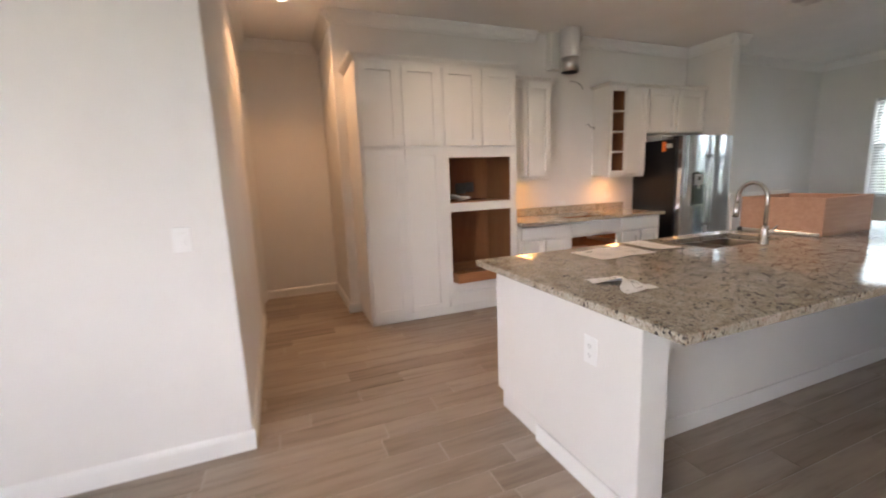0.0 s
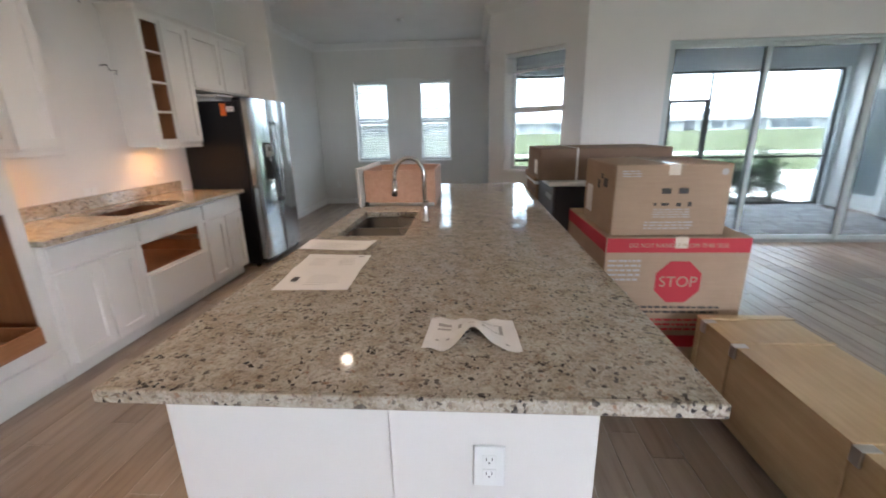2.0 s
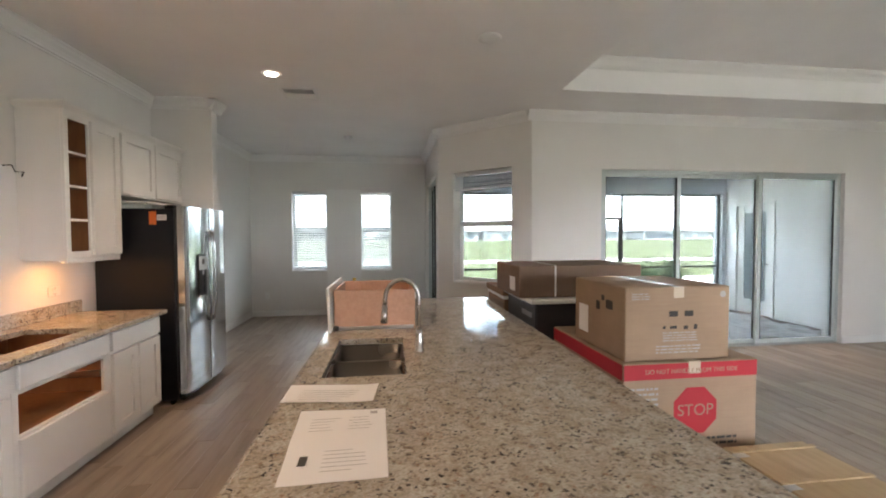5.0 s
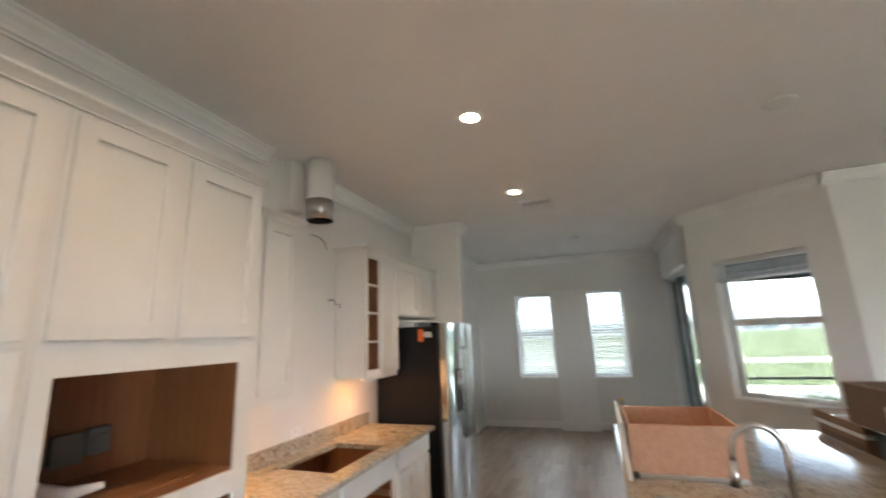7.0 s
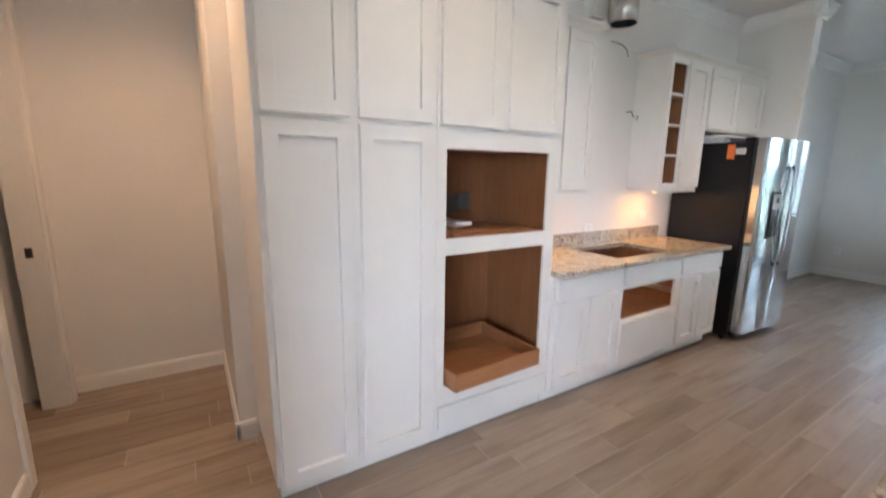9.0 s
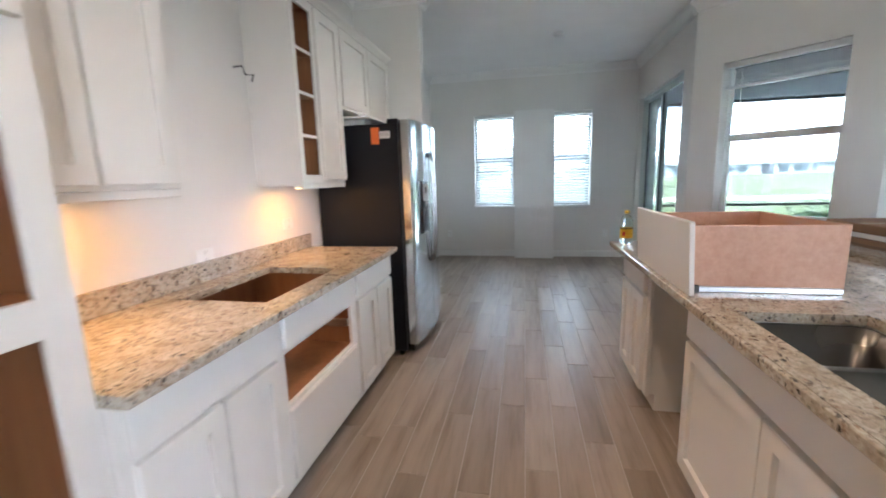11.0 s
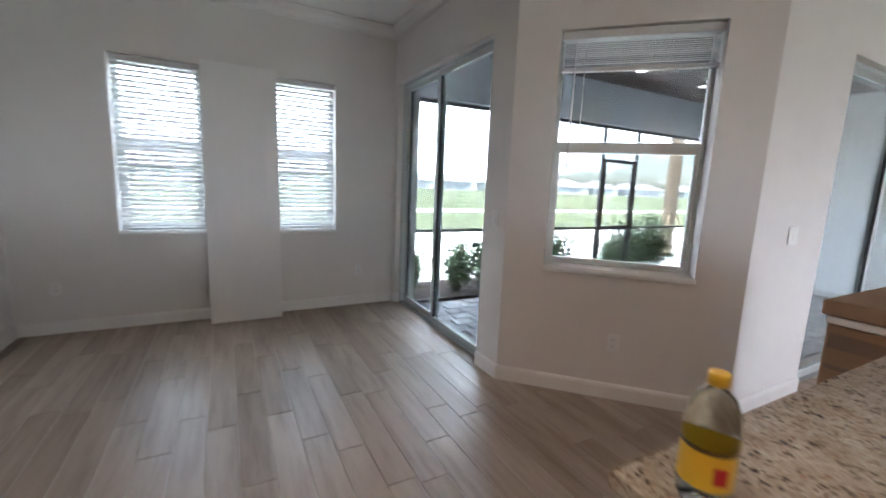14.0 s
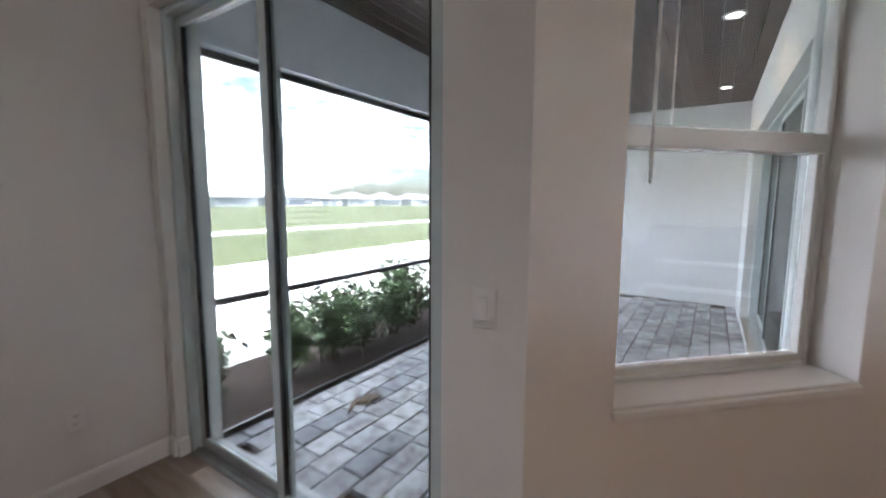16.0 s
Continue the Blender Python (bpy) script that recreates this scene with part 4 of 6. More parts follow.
# ---- lamps ----
def downlight(x, y, z=H, lit=True, mat=None, watts=30, tone=(1.0, 0.66, 0.38)):
    t = thing("recessed_light", (x, y, z), "lit round recessed ceiling light with a white trim" if lit else "unlit round recessed ceiling light", "ceiling light", "recessed lights")
    part("trim_ring", lathe_bm([(.058, z - .006), (.085, z - .008), (.09, z - .001), (.058, z - .001)], 28, Matrix.Translation((x, y, 0)), False), white_plastic, t)
    part("lens", lathe_bm([(.0575, z - .004), (.0575, z - .002)], 28, Matrix.Translation((x, y, 0))), (mat or lamp_glow) if lit else white_plastic, t)
    if lit:
        l = new("downlight_lamp", bpy.data.lights.new("downlight_lamp", 'SPOT'))
        l.data.energy, l.data.color, l.data.spot_size, l.data.spot_blend, l.data.shadow_soft_size = watts, tone, radians(128), 0.7, 0.05
        l.matrix_world = look((x, y, z - .02), (x, y, 0))
    return t


for y in (0.71, 2.285, 3.855):
    downlight(1.66, y, watts=4.0)
downlight(0.3, -0.70, watts=7.5, tone=(1.0, 0.56, 0.26))
for x, y in ((3.55, 2.92), (3.95, 1.39)):
    downlight(x, y, H, False)


def under_light(y0, y1):
    t = thing("under_cabinet_light", (.37, (y0 + y1) / 2, 1.36), "slim warm light bar under the wall cabinet", "light")
    part("housing", box_bm((.34, y0, 1.352), (.40, y1, 1.3645), .002), white_plastic, t)
    part("diffuser", box_bm((.345, y0 + .01, 1.347), (.395, y1 - .01, 1.3515)), glow("bar_glow", (1.0, 0.55, 0.20), 1.1), t)
    lamp = area("bar_lamp", (.37, (y0 + y1) / 2, 1.343), (.39, (y0 + y1) / 2, 0), .03, y1 - y0, 0.24, (1.0, 0.44, 0.12))


under_light(3.10, 3.30)
under_light(1.60, 2.0)


def vent(cx, cy, z, sx, sy, label):
    t = thing("ceiling_vent", (cx, cy, z), label, "vent")
    f = .03
    part("frame", boxes_bm([((cx - sx / 2, cy - sy / 2, z - .012), (cx - sx / 2 + f, cy + sy / 2, z - .001)), ((cx + sx / 2 - f, cy - sy / 2, z - .012), (cx + sx / 2, cy + sy / 2, z - .001)),
         ((cx - sx / 2 + f, cy - sy / 2, z - .012), (cx + sx / 2 - f, cy - sy / 2 + f, z - .001)), ((cx - sx / 2 + f, cy + sy / 2 - f, z - .012), (cx + sx / 2 - f, cy + sy / 2, z - .001))], .003), white_plastic, t)
    part("backing", box_bm((cx - sx / 2 + f, cy - sy / 2 + f, z - .004), (cx + sx / 2 - f, cy + sy / 2 - f, z - .001)), dark_void, t)
    n = max(3, int((sy - 2 * f) / .028))
    for i in range(n):
        yy = cy - sy / 2 + f + (i + .5) * (sy - 2 * f) / n
        part("slat", box_bm((-(sx / 2 - f), -.011, -.001), (sx / 2 - f, .011, .001), 0, pose(cx, yy, z - .011, 38 if i < n / 2 else -38, 0, 0)), white_plastic, t)


vent(1.815, 4.36, H, .37, .34, "white louvred supply vent in the kitchen ceiling")
vent(5.71, 2.06, TZ, .38, .34, "white louvred supply vent in the tray ceiling")
sd = thing("smoke_detector", (2.13, 6.29, H), "white round smoke detector on the nook ceiling", "detector")
part("base", lathe_bm([(.065, H - .012), (.065, H - .001)], 24, Matrix.Translation((2.13, 6.29, 0))), white_plastic, sd)
part("cover", lathe_bm([(.03, H - .042), (.052, H - .035), (.06, H - .013)], 24, Matrix.Translation((2.13, 6.29, 0))), white_plastic, sd)


# ---- switches and outlets ----
def plate(name, label, m, kind, w=.078, h=.122):
    """m places the plate: x across, y up, z off the wall."""
    t = thing(name, m.translation, label, "outlet" if kind == "outlet" else "switch")
    part("cover_plate", box_bm((-w / 2, -h / 2, .0005), (w / 2, h / 2, .007), .003, m), white_plastic, t)
    if kind == "switch":
        part("rocker", box_bm((-.017, -.034, .007), (.017, .034, .012), .003, m), white_plastic, t)
    else:
        for s in (-.021, .021):
            r = part("receptacle", box_bm((-.017, s - .014, .007), (.017, s + .014, .009), .004, m), white_plastic, t)
            part("slots", boxes_bm2([((-.008, s - .002, .009), (-.006, s + .007, .0095)), ((.006, s - .002, .009), (.008, s + .007, .0095)), ((-.002, s - .010, .009), (.002, s - .006, .0095))], 0, m), print_black, r)
    return t


def face(x, y, z, ang):
    """A pose on an upright wall whose outward way is ang degrees from +x."""
    return pose(x, y, z, 90, 0, ang + 90)


plate("light_switch", "white rocker light switch on the hall corner wall", face(BX, -1.335, 1.16, 0), "switch")
plate("light_switch", "white rocker light switch beside the nook slider", face(NX, 5.88, 1.19, 180), "switch")
plate("wall_outlet", "white outlet on the island end", face(3.247, 0.278, 0.655, -90), "outlet")
pd = diag(.78, 0, .40)
plate("wall_outlet", "painted-over outlet under the bay window", face(pd.x, pd.y, pd.z, math.degrees(math.atan2(-DN.y, -DN.x))), "outlet")
plate("wall_outlet", "white outlet low on the nook wall", face(.42, NY, .40, -90), "outlet")
plate("wall_outlet", "white outlet low on the nook wall", face(3.05, NY, .40, -90), "outlet")
plate("wall_outlet", "pale outlet above the backsplash", face(WX, 3.32, 1.11, 0), "outlet", .122, .078)
plate("wall_outlet", "pale outlet above the backsplash", face(WX, 2.55, 1.03, 0), "outlet", .122, .078)
plate("light_switch", "white double switch on the great-room wall", face(5.0, LY, 1.18, -90), "switch", .12)


# ---- island ----
IX0, IX1, IY0, IY1 = 2.355, 3.718, 0.21, 3.848
KX = 2.425
isl = thing("kitchen_island", (3.0, 2.0, 0), "long white kitchen island with a wing wall at each end", "island")
part("end_panel", boxes_bm([((KX, .285, .10), (3.0, .303, .868)), ((KX + .06, .285, 0), (3.0, .303, .10))], .002), cabinet_paint, isl)
part("wing_wall", box_bm((3.0, .278, 0), (3.506, .42, .868), .004), cabinet_paint, isl)
part("wing_wall", box_bm((3.0, 3.605, 0), (3.506, 3.745, .868), .004), cabinet_paint, isl)
part("knee_wall", box_bm((3.03, .421, 0), (3.13, 3.604, .868), .002), wall_paint, isl, "painted knee wall under the overhang")
part("end_panel", boxes_bm([((KX, 3.725, .10), (3.0, 3.745, .868)), ((KX + .06, 3.725, 0), (3.0, 3.745, .10))], .002), cabinet_paint, isl)
part("baseboard_strip", boxes_bm([((2.86, .262, 0), (3.522, .277, .10)), ((3.507, .278, 0), (3.522, .435, .10)), ((3.131, .421, 0), (3.146, 3.604, .10)), ((3.0, 3.746, 0), (3.522, 3.761, .10)), ((3.507, 3.59, 0), (3.522, 3.745, .10))], .004), trim_paint, isl, "white baseboard")
part("apron", box_bm((KX + .03, .272, .85), (3.48, .2775, .868), .003), cabinet_paint, isl)


def island_unit(y0, y1, label, doors=2):
    t = thing("island_cabinet", (KX, (y0 + y1) / 2, 0), label, "cabinet", "island cabinets")
    part("body", box_bm((KX + .001, y0, .10), (3.028, y1, .866)), cabinet_paint, t)
    part("toe_kick", box_bm((KX + .06, y0, 0), (3.028, y1, .10)), cabinet_paint, t)
    slab_front("drawer_front", t, KX, y0 + .02, y1 - .02, .705, .85, -1)
    w = (y1 - y0 - .04 + .006) / doors
    for i in range(doors):
        shaker("door", t, KX, y0 + .02 + i * w, y0 + .02 + (i + 1) * w - .006, .118, .685, -1)
    return t


island_unit(0.305, 0.80, "white shaker island cabinet with a drawer over doors")
island_unit(0.802, 1.40, "white shaker island cabinet with a drawer over doors")
sb = thing("island_cabinet", (KX, 2.0, 0), "white shaker sink base cabinet in the island", "cabinet", "island cabinets")
part("side", boxes_bm([((KX + .001, 1.402, .10), (3.028, 1.42, .866)), ((KX + .001, 2.56, .10), (3.028, 2.578, .866)), ((KX + .001, 1.42, .10), (KX + .02, 2.56, .866)), ((KX + .02, 1.42, .10), (3.028, 2.56, .118))]), cabinet_paint, sb)
part("toe_kick", box_bm((KX + .06, 1.402, 0), (3.028, 2.578, .10)), cabinet_paint, sb)
slab_front("false_front", sb, KX, 1.42, 2.56, .705, .85, -1)
for a, b in ((1.42, 1.987), (1.993, 2.56)):
    shaker("door", sb, KX, a, b, .118, .685, -1)
dw = thing("dishwasher_bay", (KX, 2.88, 0), "empty dishwasher opening in the island", "opening")
part("bay_lining", boxes_bm([((3.0, 2.58, 0.001), (3.028, 3.178, .866)), ((KX + .06, 2.58, .845), (3.0, 3.178, .866))]), dark_void, dw)
part("bay_stile", boxes_bm([((KX, 3.15, .10), (KX + .02, 3.178, .866))], .002), cabinet_paint, dw)
island_unit(3.18, 3.723, "white shaker island cabinet with a drawer over two doors")

sx0, sx1, sy0, sy1 = 2.455, 2.835, 1.60, 2.29
it = thing("granite_worktop", (3.0, 2.0, .87), "polished speckled beige granite island top", "countertop")
part("slab", boxes_bm([((IX0, IY0, .870), (sx0, IY1, CT)), ((sx1, IY0, .870), (IX1, IY1, CT)), ((sx0, IY0, .870), (sx1, sy0, CT)), ((sx0, sy1, .870), (sx1, IY1, CT))]), granite_mat, it)
e = .017
for lo, hi in (((IX0 - e, IY0 - e, .870), (IX1 + e, IY0, CT)), ((IX0 - e, IY1, .870), (IX1 + e, IY1 + e, CT)), ((IX0 - e, IY0, .870), (IX0, IY1, CT)), ((IX1, IY0, .870), (IX1 + e, IY1, CT))):
    part("edge_strip", box_bm(lo, hi, .003), granite_mat, it, "square eased granite edge")

sk = thing("sink", (2.64, 1.95, .70), "double-bowl undermount stainless steel sink", "sink")
def bowl(x0, x1, y0, y1, z0, z1):
    bm = bmesh.new()
    r = .05
    def ring(i, z, k):
        pts = []
        for cx, cy, a0 in ((x1 - i - k, y1 - i - k, 0), (x0 + i + k, y1 - i - k, 90), (x0 + i + k, y0 + i + k, 180), (x1 - i - k, y0 + i + k, 270)):
            for s in range(5):
                a = radians(a0 + s * 22.5)
                pts.append(bm.verts.new((cx + k * math.cos(a), cy + k * math.sin(a), z)))
        return pts
    rings = [ring(-.012, z1, r), ring(0, z1, r), ring(.006, z0 + .03, r), ring(.02, z0 + .006, r), ring(.045, z0, r)]
    for p, q in zip(rings, rings[1:]):
        for i in range(20):
            f = bm.faces.new((p[i], p[(i + 1) % 20], q[(i + 1) % 20], q[i]))
            f.smooth = True
    bm.faces.new(rings[-1])
    return bm
for a, b in ((1.613, 1.925), (1.957, 2.278)):
    w = part("bowl", bowl(2.468, 2.822, a, b, .64, .868), shaded_sink_steel, sk)
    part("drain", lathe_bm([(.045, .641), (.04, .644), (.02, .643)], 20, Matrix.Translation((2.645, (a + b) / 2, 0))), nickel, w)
part("divider", box_bm((2.47, 1.926, .855), (2.82, 1.956, .869), .006), shaded_sink_steel, sk)

fa = thing("faucet", (2.915, 1.95, CT), "brushed nickel gooseneck pull-down kitchen faucet", "faucet")
part("base", lathe_bm([(.030, CT + .0005), (.030, CT + .010), (.024, CT + .016), (.022, CT + .10), (.018, CT + .125)], 20, Matrix.Translation((2.915, 1.95, 0))), nickel, fa)
arc = [(2.915, 1.95, CT + .10), (2.915, 1.95, CT + .27)] + [(2.825 + .09 * math.cos(radians(a)), 1.95, CT + .29 + .105 * math.sin(radians(a))) for a in range(0, 181, 15)] + [(2.733, 1.95, CT + .255)]
part("spout", tube_bm(arc, .0125, 12), nickel, fa)
part("spray_head", tube_bm([(2.734, 1.95, CT + .262), (2.730, 1.95, CT + .20), (2.728, 1.95, CT + .165)], [.014, .018, .019], 12), nickel, fa)
part("lever", tube_bm([(2.915, 1.975, CT + .07), (2.918, 2.01, CT + .082), (2.922, 2.06, CT + .115)], [.012, .008, .006], 8), nickel, fa)

# drawer left on the island
dr = thing("loose_drawer", (2.65, 2.85, CT), "deep birch cabinet drawer with a white front lying on the island", "drawer")
dz = CT + .001
part("drawer_front", box_bm((0, 2.46, 0), (.02, 3.21, .29), .003, pose(2.362, 0, dz, 0, -3, 0)), cabinet_paint, dr, "plain white painted drawer front")
part("drawer_bottom", box_bm((2.386, 2.56, dz + .012), (2.93, 3.14, dz + .022)), drawer_wood, dr)
for lo, hi in (((2.386, 2.545, dz), (2.93, 2.559, dz + .265)), ((2.386, 3.141, dz), (2.93, 3.155, dz + .265)), ((2.386, 2.56, dz), (2.40, 3.14, dz + .265)), ((2.916, 2.56, dz), (2.93, 3.14, dz + .265))):
    part("drawer_side", box_bm(lo, hi, .002), drawer_wood, dr)
part("glide", box_bm((2.392, 2.529, dz), (2.92, 2.5445, dz + .022), .003), galvanised, dr, "zinc drawer glide")
part("glide", box_bm((2.392, 3.1555, dz), (2.92, 3.171, dz + .022), .003), galvanised, dr, "zinc drawer glide")
part("front_clip", box_bm((2.386, 2.515, dz), (2.42, 2.529, dz + .03), .003), print_black, dr)


def sheet(name, label, corners, lift, prints):
    """A slightly curled sheet of paper lying on the island."""
    p = [Vector((x, y, 0)) for x, y in corners]
    n = 8
    bm = bmesh.new()
    g = []
    for i in range(n + 1):
        for j in range(n + 1):
            u, v = i / n, j / n
            q = p[0] * (1 - u) * (1 - v) + p[1] * u * (1 - v) + p[2] * u * v + p[3] * (1 - u) * v
            z = CT + .0012 + .006 * max(0, 1 - abs(v - .5) * 5) * (lift < .05) + lift * (max(0, u - .75) ** 2 + max(0, .2 - v) ** 2) + .002 * noise.noise((q * 9)) ** 2
            g.append(bm.verts.new((q.x, q.y, z)))
    for i in range(n):
        for j in range(n):
            f = bm.faces.new((g[i * (n + 1) + j], g[(i + 1) * (n + 1) + j], g[(i + 1) * (n + 1) + j + 1], g[i * (n + 1) + j + 1]))
            f.smooth = True
    c = sum(p, Vector()) / 4
    t = thing(name, (c.x, c.y, CT), label, "paper")
    part("sheet", bm, paper_white, t)
    d = (p[1] - p[0]).normalized()
    m = Matrix(((d.x, -d.y, 0, p[0].x), (d.y, d.x, 0, p[0].y), (0, 0, 1, CT + .0035), (0, 0, 0, 1)))
    for (u0, v0, u1, v1), dark in prints:
        part("print_bar", box_bm((u0, v0, 0), (u1, v1, .0003), 0, m), print_black if dark else print_grey, t)


rnd = random.Random(4)
rows = []
for c0 in (.03, .155):
    for i in range(7):
        rows.append(((c0, .245 + i * .021, c0 + rnd.uniform(.06, .10), .2475 + i * .021), False))
rows += [((.10, .05 + i * .021, .10 + rnd.uniform(.07, .13), .0525 + i * .021), False) for i in range(6)]
sheet("paper_sheet", "white folded instruction sheet on the island", [(2.472, .795), (2.755, .80), (2.742, 1.232), (2.442, 1.252)], .02, rows + [((.035, .085, .058, .135), True), ((.225, .395, .25, .415), False), ((.205, .225, .25, .231), True)])
sheet("paper_sheet", "white folded printed sheet near the sink", [(2.345, 1.335), (2.695, 1.293), (2.712, 1.482), (2.345, 1.525)], .08, [((.05, .03 + i * .022, .05 + rnd.uniform(.14, .24), .0325 + i * .022), False) for i in range(5)])
cb = bmesh.new()
g = {}
CU, CV = 26, 9
for i in range(CU + 1):
    for j in range(CV + 1):
        u, v = i / CU, j / CV
        hump = math.exp(-((u - .53) * 6.5) ** 2)
        x = 3.078 + .252 * u + .010 * (v - .5) * (1 - 2 * u)
        y = .388 + .186 * v + .085 * hump * (1 - v) ** 1.3 - .012 * u * v + .004 * math.sin(u * 19)
        z = CT + .002 + .026 * hump * (1 - v) ** .8 + .006 * abs(((u * 2.6 + v * .7) % 1.0) * 2 - 1) + .004 * noise.noise(Vector((u * 7, v * 6, 0)))
        g[i, j] = cb.verts.new((x, y, max(z, CT + .001)))
for i in range(CU):
    for j in range(CV):
        cb.faces.new((g[i, j], g[i + 1, j], g[i + 1, j + 1], g[i, j + 1]))
cp = thing("crumpled_paper", (3.2, .46, CT), "crumpled white printed paper with a torn arch on the island", "paper")
gc = {k: v.co.copy() for k, v in g.items()}
part("sheet", cb, paper_white, cp)
for i, j, k, lo, hi in ((3, 6, 4, .1, .9), (3, 5, 4, .1, .5), (9, 5, 1, 0, 1), (9, 6, 1, 0, 1), (12, 5, 2, .3, .7), (16, 6, 6, .55, .75), (16, 4, 6, .3, .5), (16, 5, 1, -.6, 1.6), (21, 5, 1, -.6, 1.6), (3, 2, 1, .3, .6), (6, 2, 1, .3, .6), (22, 1, 1, .2, .8)):
    pb = bmesh.new()
    for n in range(k):
        q = [gc[i + n, j], gc[i + n + 1, j], gc[i + n + 1, j + 1], gc[i + n, j + 1]]
        up = Vector((0, 0, .0012))
        pb.faces.new([pb.verts.new(v + up) for v in (q[0].lerp(q[3], lo), q[1].lerp(q[2], lo), q[1].lerp(q[2], hi), q[0].lerp(q[3], hi))])
    part("print_bar", pb, print_grey, cp, "grey printed line")

gold_label = paint("gold_label", (0.66, 0.42, 0.03), 0.4, 0.1, 120, 0.05)
dark_gold = paint("dark_gold", (0.09, 0.06, 0.02), 0.4, 0.1)
bt = thing("water_bottle", (2.42, 3.745, CT), "clear plastic water bottle with a golden label and ochre cap", "bottle")
M = Matrix.Translation((2.42, 3.745, CT + .001))
part("bottle", lathe_bm([(.030, 0), (.039, .010), (.042, .034), (.0405, .040), (.0405, .112), (.042, .117), (.041, .140), (.037, .165), (.029, .185), (.018, .198), (.0145, .203), (.0145, .21)], 28, M), bottle_plastic, bt)
part("label_band", lathe_bm([(.0412, .041), (.0412, .111)], 28, M, False), gold_label, bt, "golden printed label")
part("label_edge", lathe_bm([(.0415, .103), (.0415, .1115)], 28, M, False), dark_gold, bt, "dark top edge of the label")
part("cap", lathe_bm([(.0165, .207), (.0165, .225), (.015, .228)], 20, M), gold_label, bt, "ochre screw cap")
part("label_print", boxes_bm2([((-.010, -.0430, .056), (.010, -.0420, .085))], 0, M @ pose(0, 0, 0, 0, 0, -35)), print_red, bt, "red print on the label")


# ---- cartons and crate ----
def carton(name, label, lo, hi, mat):
    t = thing(name, ((lo[0] + hi[0]) / 2, (lo[1] + hi[1]) / 2, lo[2]), label, "box", "cartons")
    bm = bmesh.new()
    add_box(bm, lo, hi, .006)
    part("carton", bm, mat, t)
    return t


def bars(t, x0, x1, z0, z1, y, n, mat, seed=1):
    """Lines of small print on a face that looks towards -y."""
    rnd = random.Random(seed)
    bm = bmesh.new()
    for i in range(n):
        z = z1 - (i + .5) * (z1 - z0) / n
        h = (z1 - z0) / n * .22
        a, x = x0, x0
        while x < x1 - .01:
            w = rnd.uniform(.012, .05)
            add_box(bm, (x, y - .0012, z - h), (min(x + w, x1), y - .0004, z + h))
            x += w + .008
    part("print_bar", bm, mat, t)


SX0, SX1, SYF, SZT = 3.957, 4.74, 1.712, .863
st = carton("shipping_box", "large brown cardboard box with red bands and a stop sign", (SX0, SYF, .002), (SX1, 2.62, SZT), card_tan)
part("red_band", boxes_bm([((SX0 + .006, SYF - .0012, .775), (SX1 - .004, SYF - .0002, .857)), ((SX0 - .0012, SYF + .004, .775), (SX0 - .0002, 2.61, .857))]), print_red, st, "red printed band")
part("red_band", boxes_bm([((SX0 + .006, SYF - .0012, .19), (SX1 - .004, SYF - .0002, .265)), ((SX0 - .0012, SYF + .004, .19), (SX0 - .0002, 2.61, .265))]), print_red, st, "red printed band")
ob = bmesh.new()
vv = []
for k in range(8):
    a = radians(22.5 + 45 * k)
    vv.append((4.372 + .134 * math.cos(a), .60 + .134 * math.sin(a)))
f0 = [ob.verts.new((x, SYF - .0022, z)) for x, z in vv]
f1 = [ob.verts.new((x, SYF - .0002, z)) for x, z in vv]
ob.faces.new(f0)
for k in range(8):
    ob.faces.new((f0[k], f0[(k + 1) % 8], f1[(k + 1) % 8], f1[k]))
part("stop_sign", ob, print_red, st, "red octagon")
add_text("stop_word", "STOP", .088, pose(4.372, SYF - .0026, .60, 90, 0, 0), card_tan, st, "tan letters reading STOP")
add_text("band_word", "DO NOT HANDLE FROM THIS SIDE", .034, pose(4.35, SYF - .0017, .815, 90, 0, 0), card_tan, st, "tan letters on the red band")
bars(st, SX0 + .02, SX0 + .20, .60, .74, SYF, 5, print_grey, 2)
bars(st, SX0 + .20, SX1 - .12, .40, .46, SYF, 2, print_black, 3)
bars(st, SX0 + .12, SX1 - .08, .29, .38, SYF, 3, print_red, 5)
part("print_frame", boxes_bm([((SX0 + .03, SYF - .0012, .40), (SX0 + .14, SYF - .0004, .405)), ((SX0 + .03, SYF - .0012, .53), (SX0 + .14, SYF - .0004, .535)), ((SX0 + .03, SYF - .0012, .405), (SX0 + .035, SYF - .0004, .53)), ((SX0 + .135, SYF - .0012, .405), (SX0 + .14, SYF - .0004, .53)), ((SX0 + .06, SYF - .0012, .43), (SX0 + .11, SYF - .0004, .50))]), print_grey, st)
part("tape_strip", box_bm((4.33, SYF - .0016, .80), (4.40, SYF - .0004, .864)), tape, st, "clear packing tape")
part("tape_strip", box_bm((4.33, SYF, .8632), (4.40, 2.62, .8642)), tape, st, "clear packing tape")

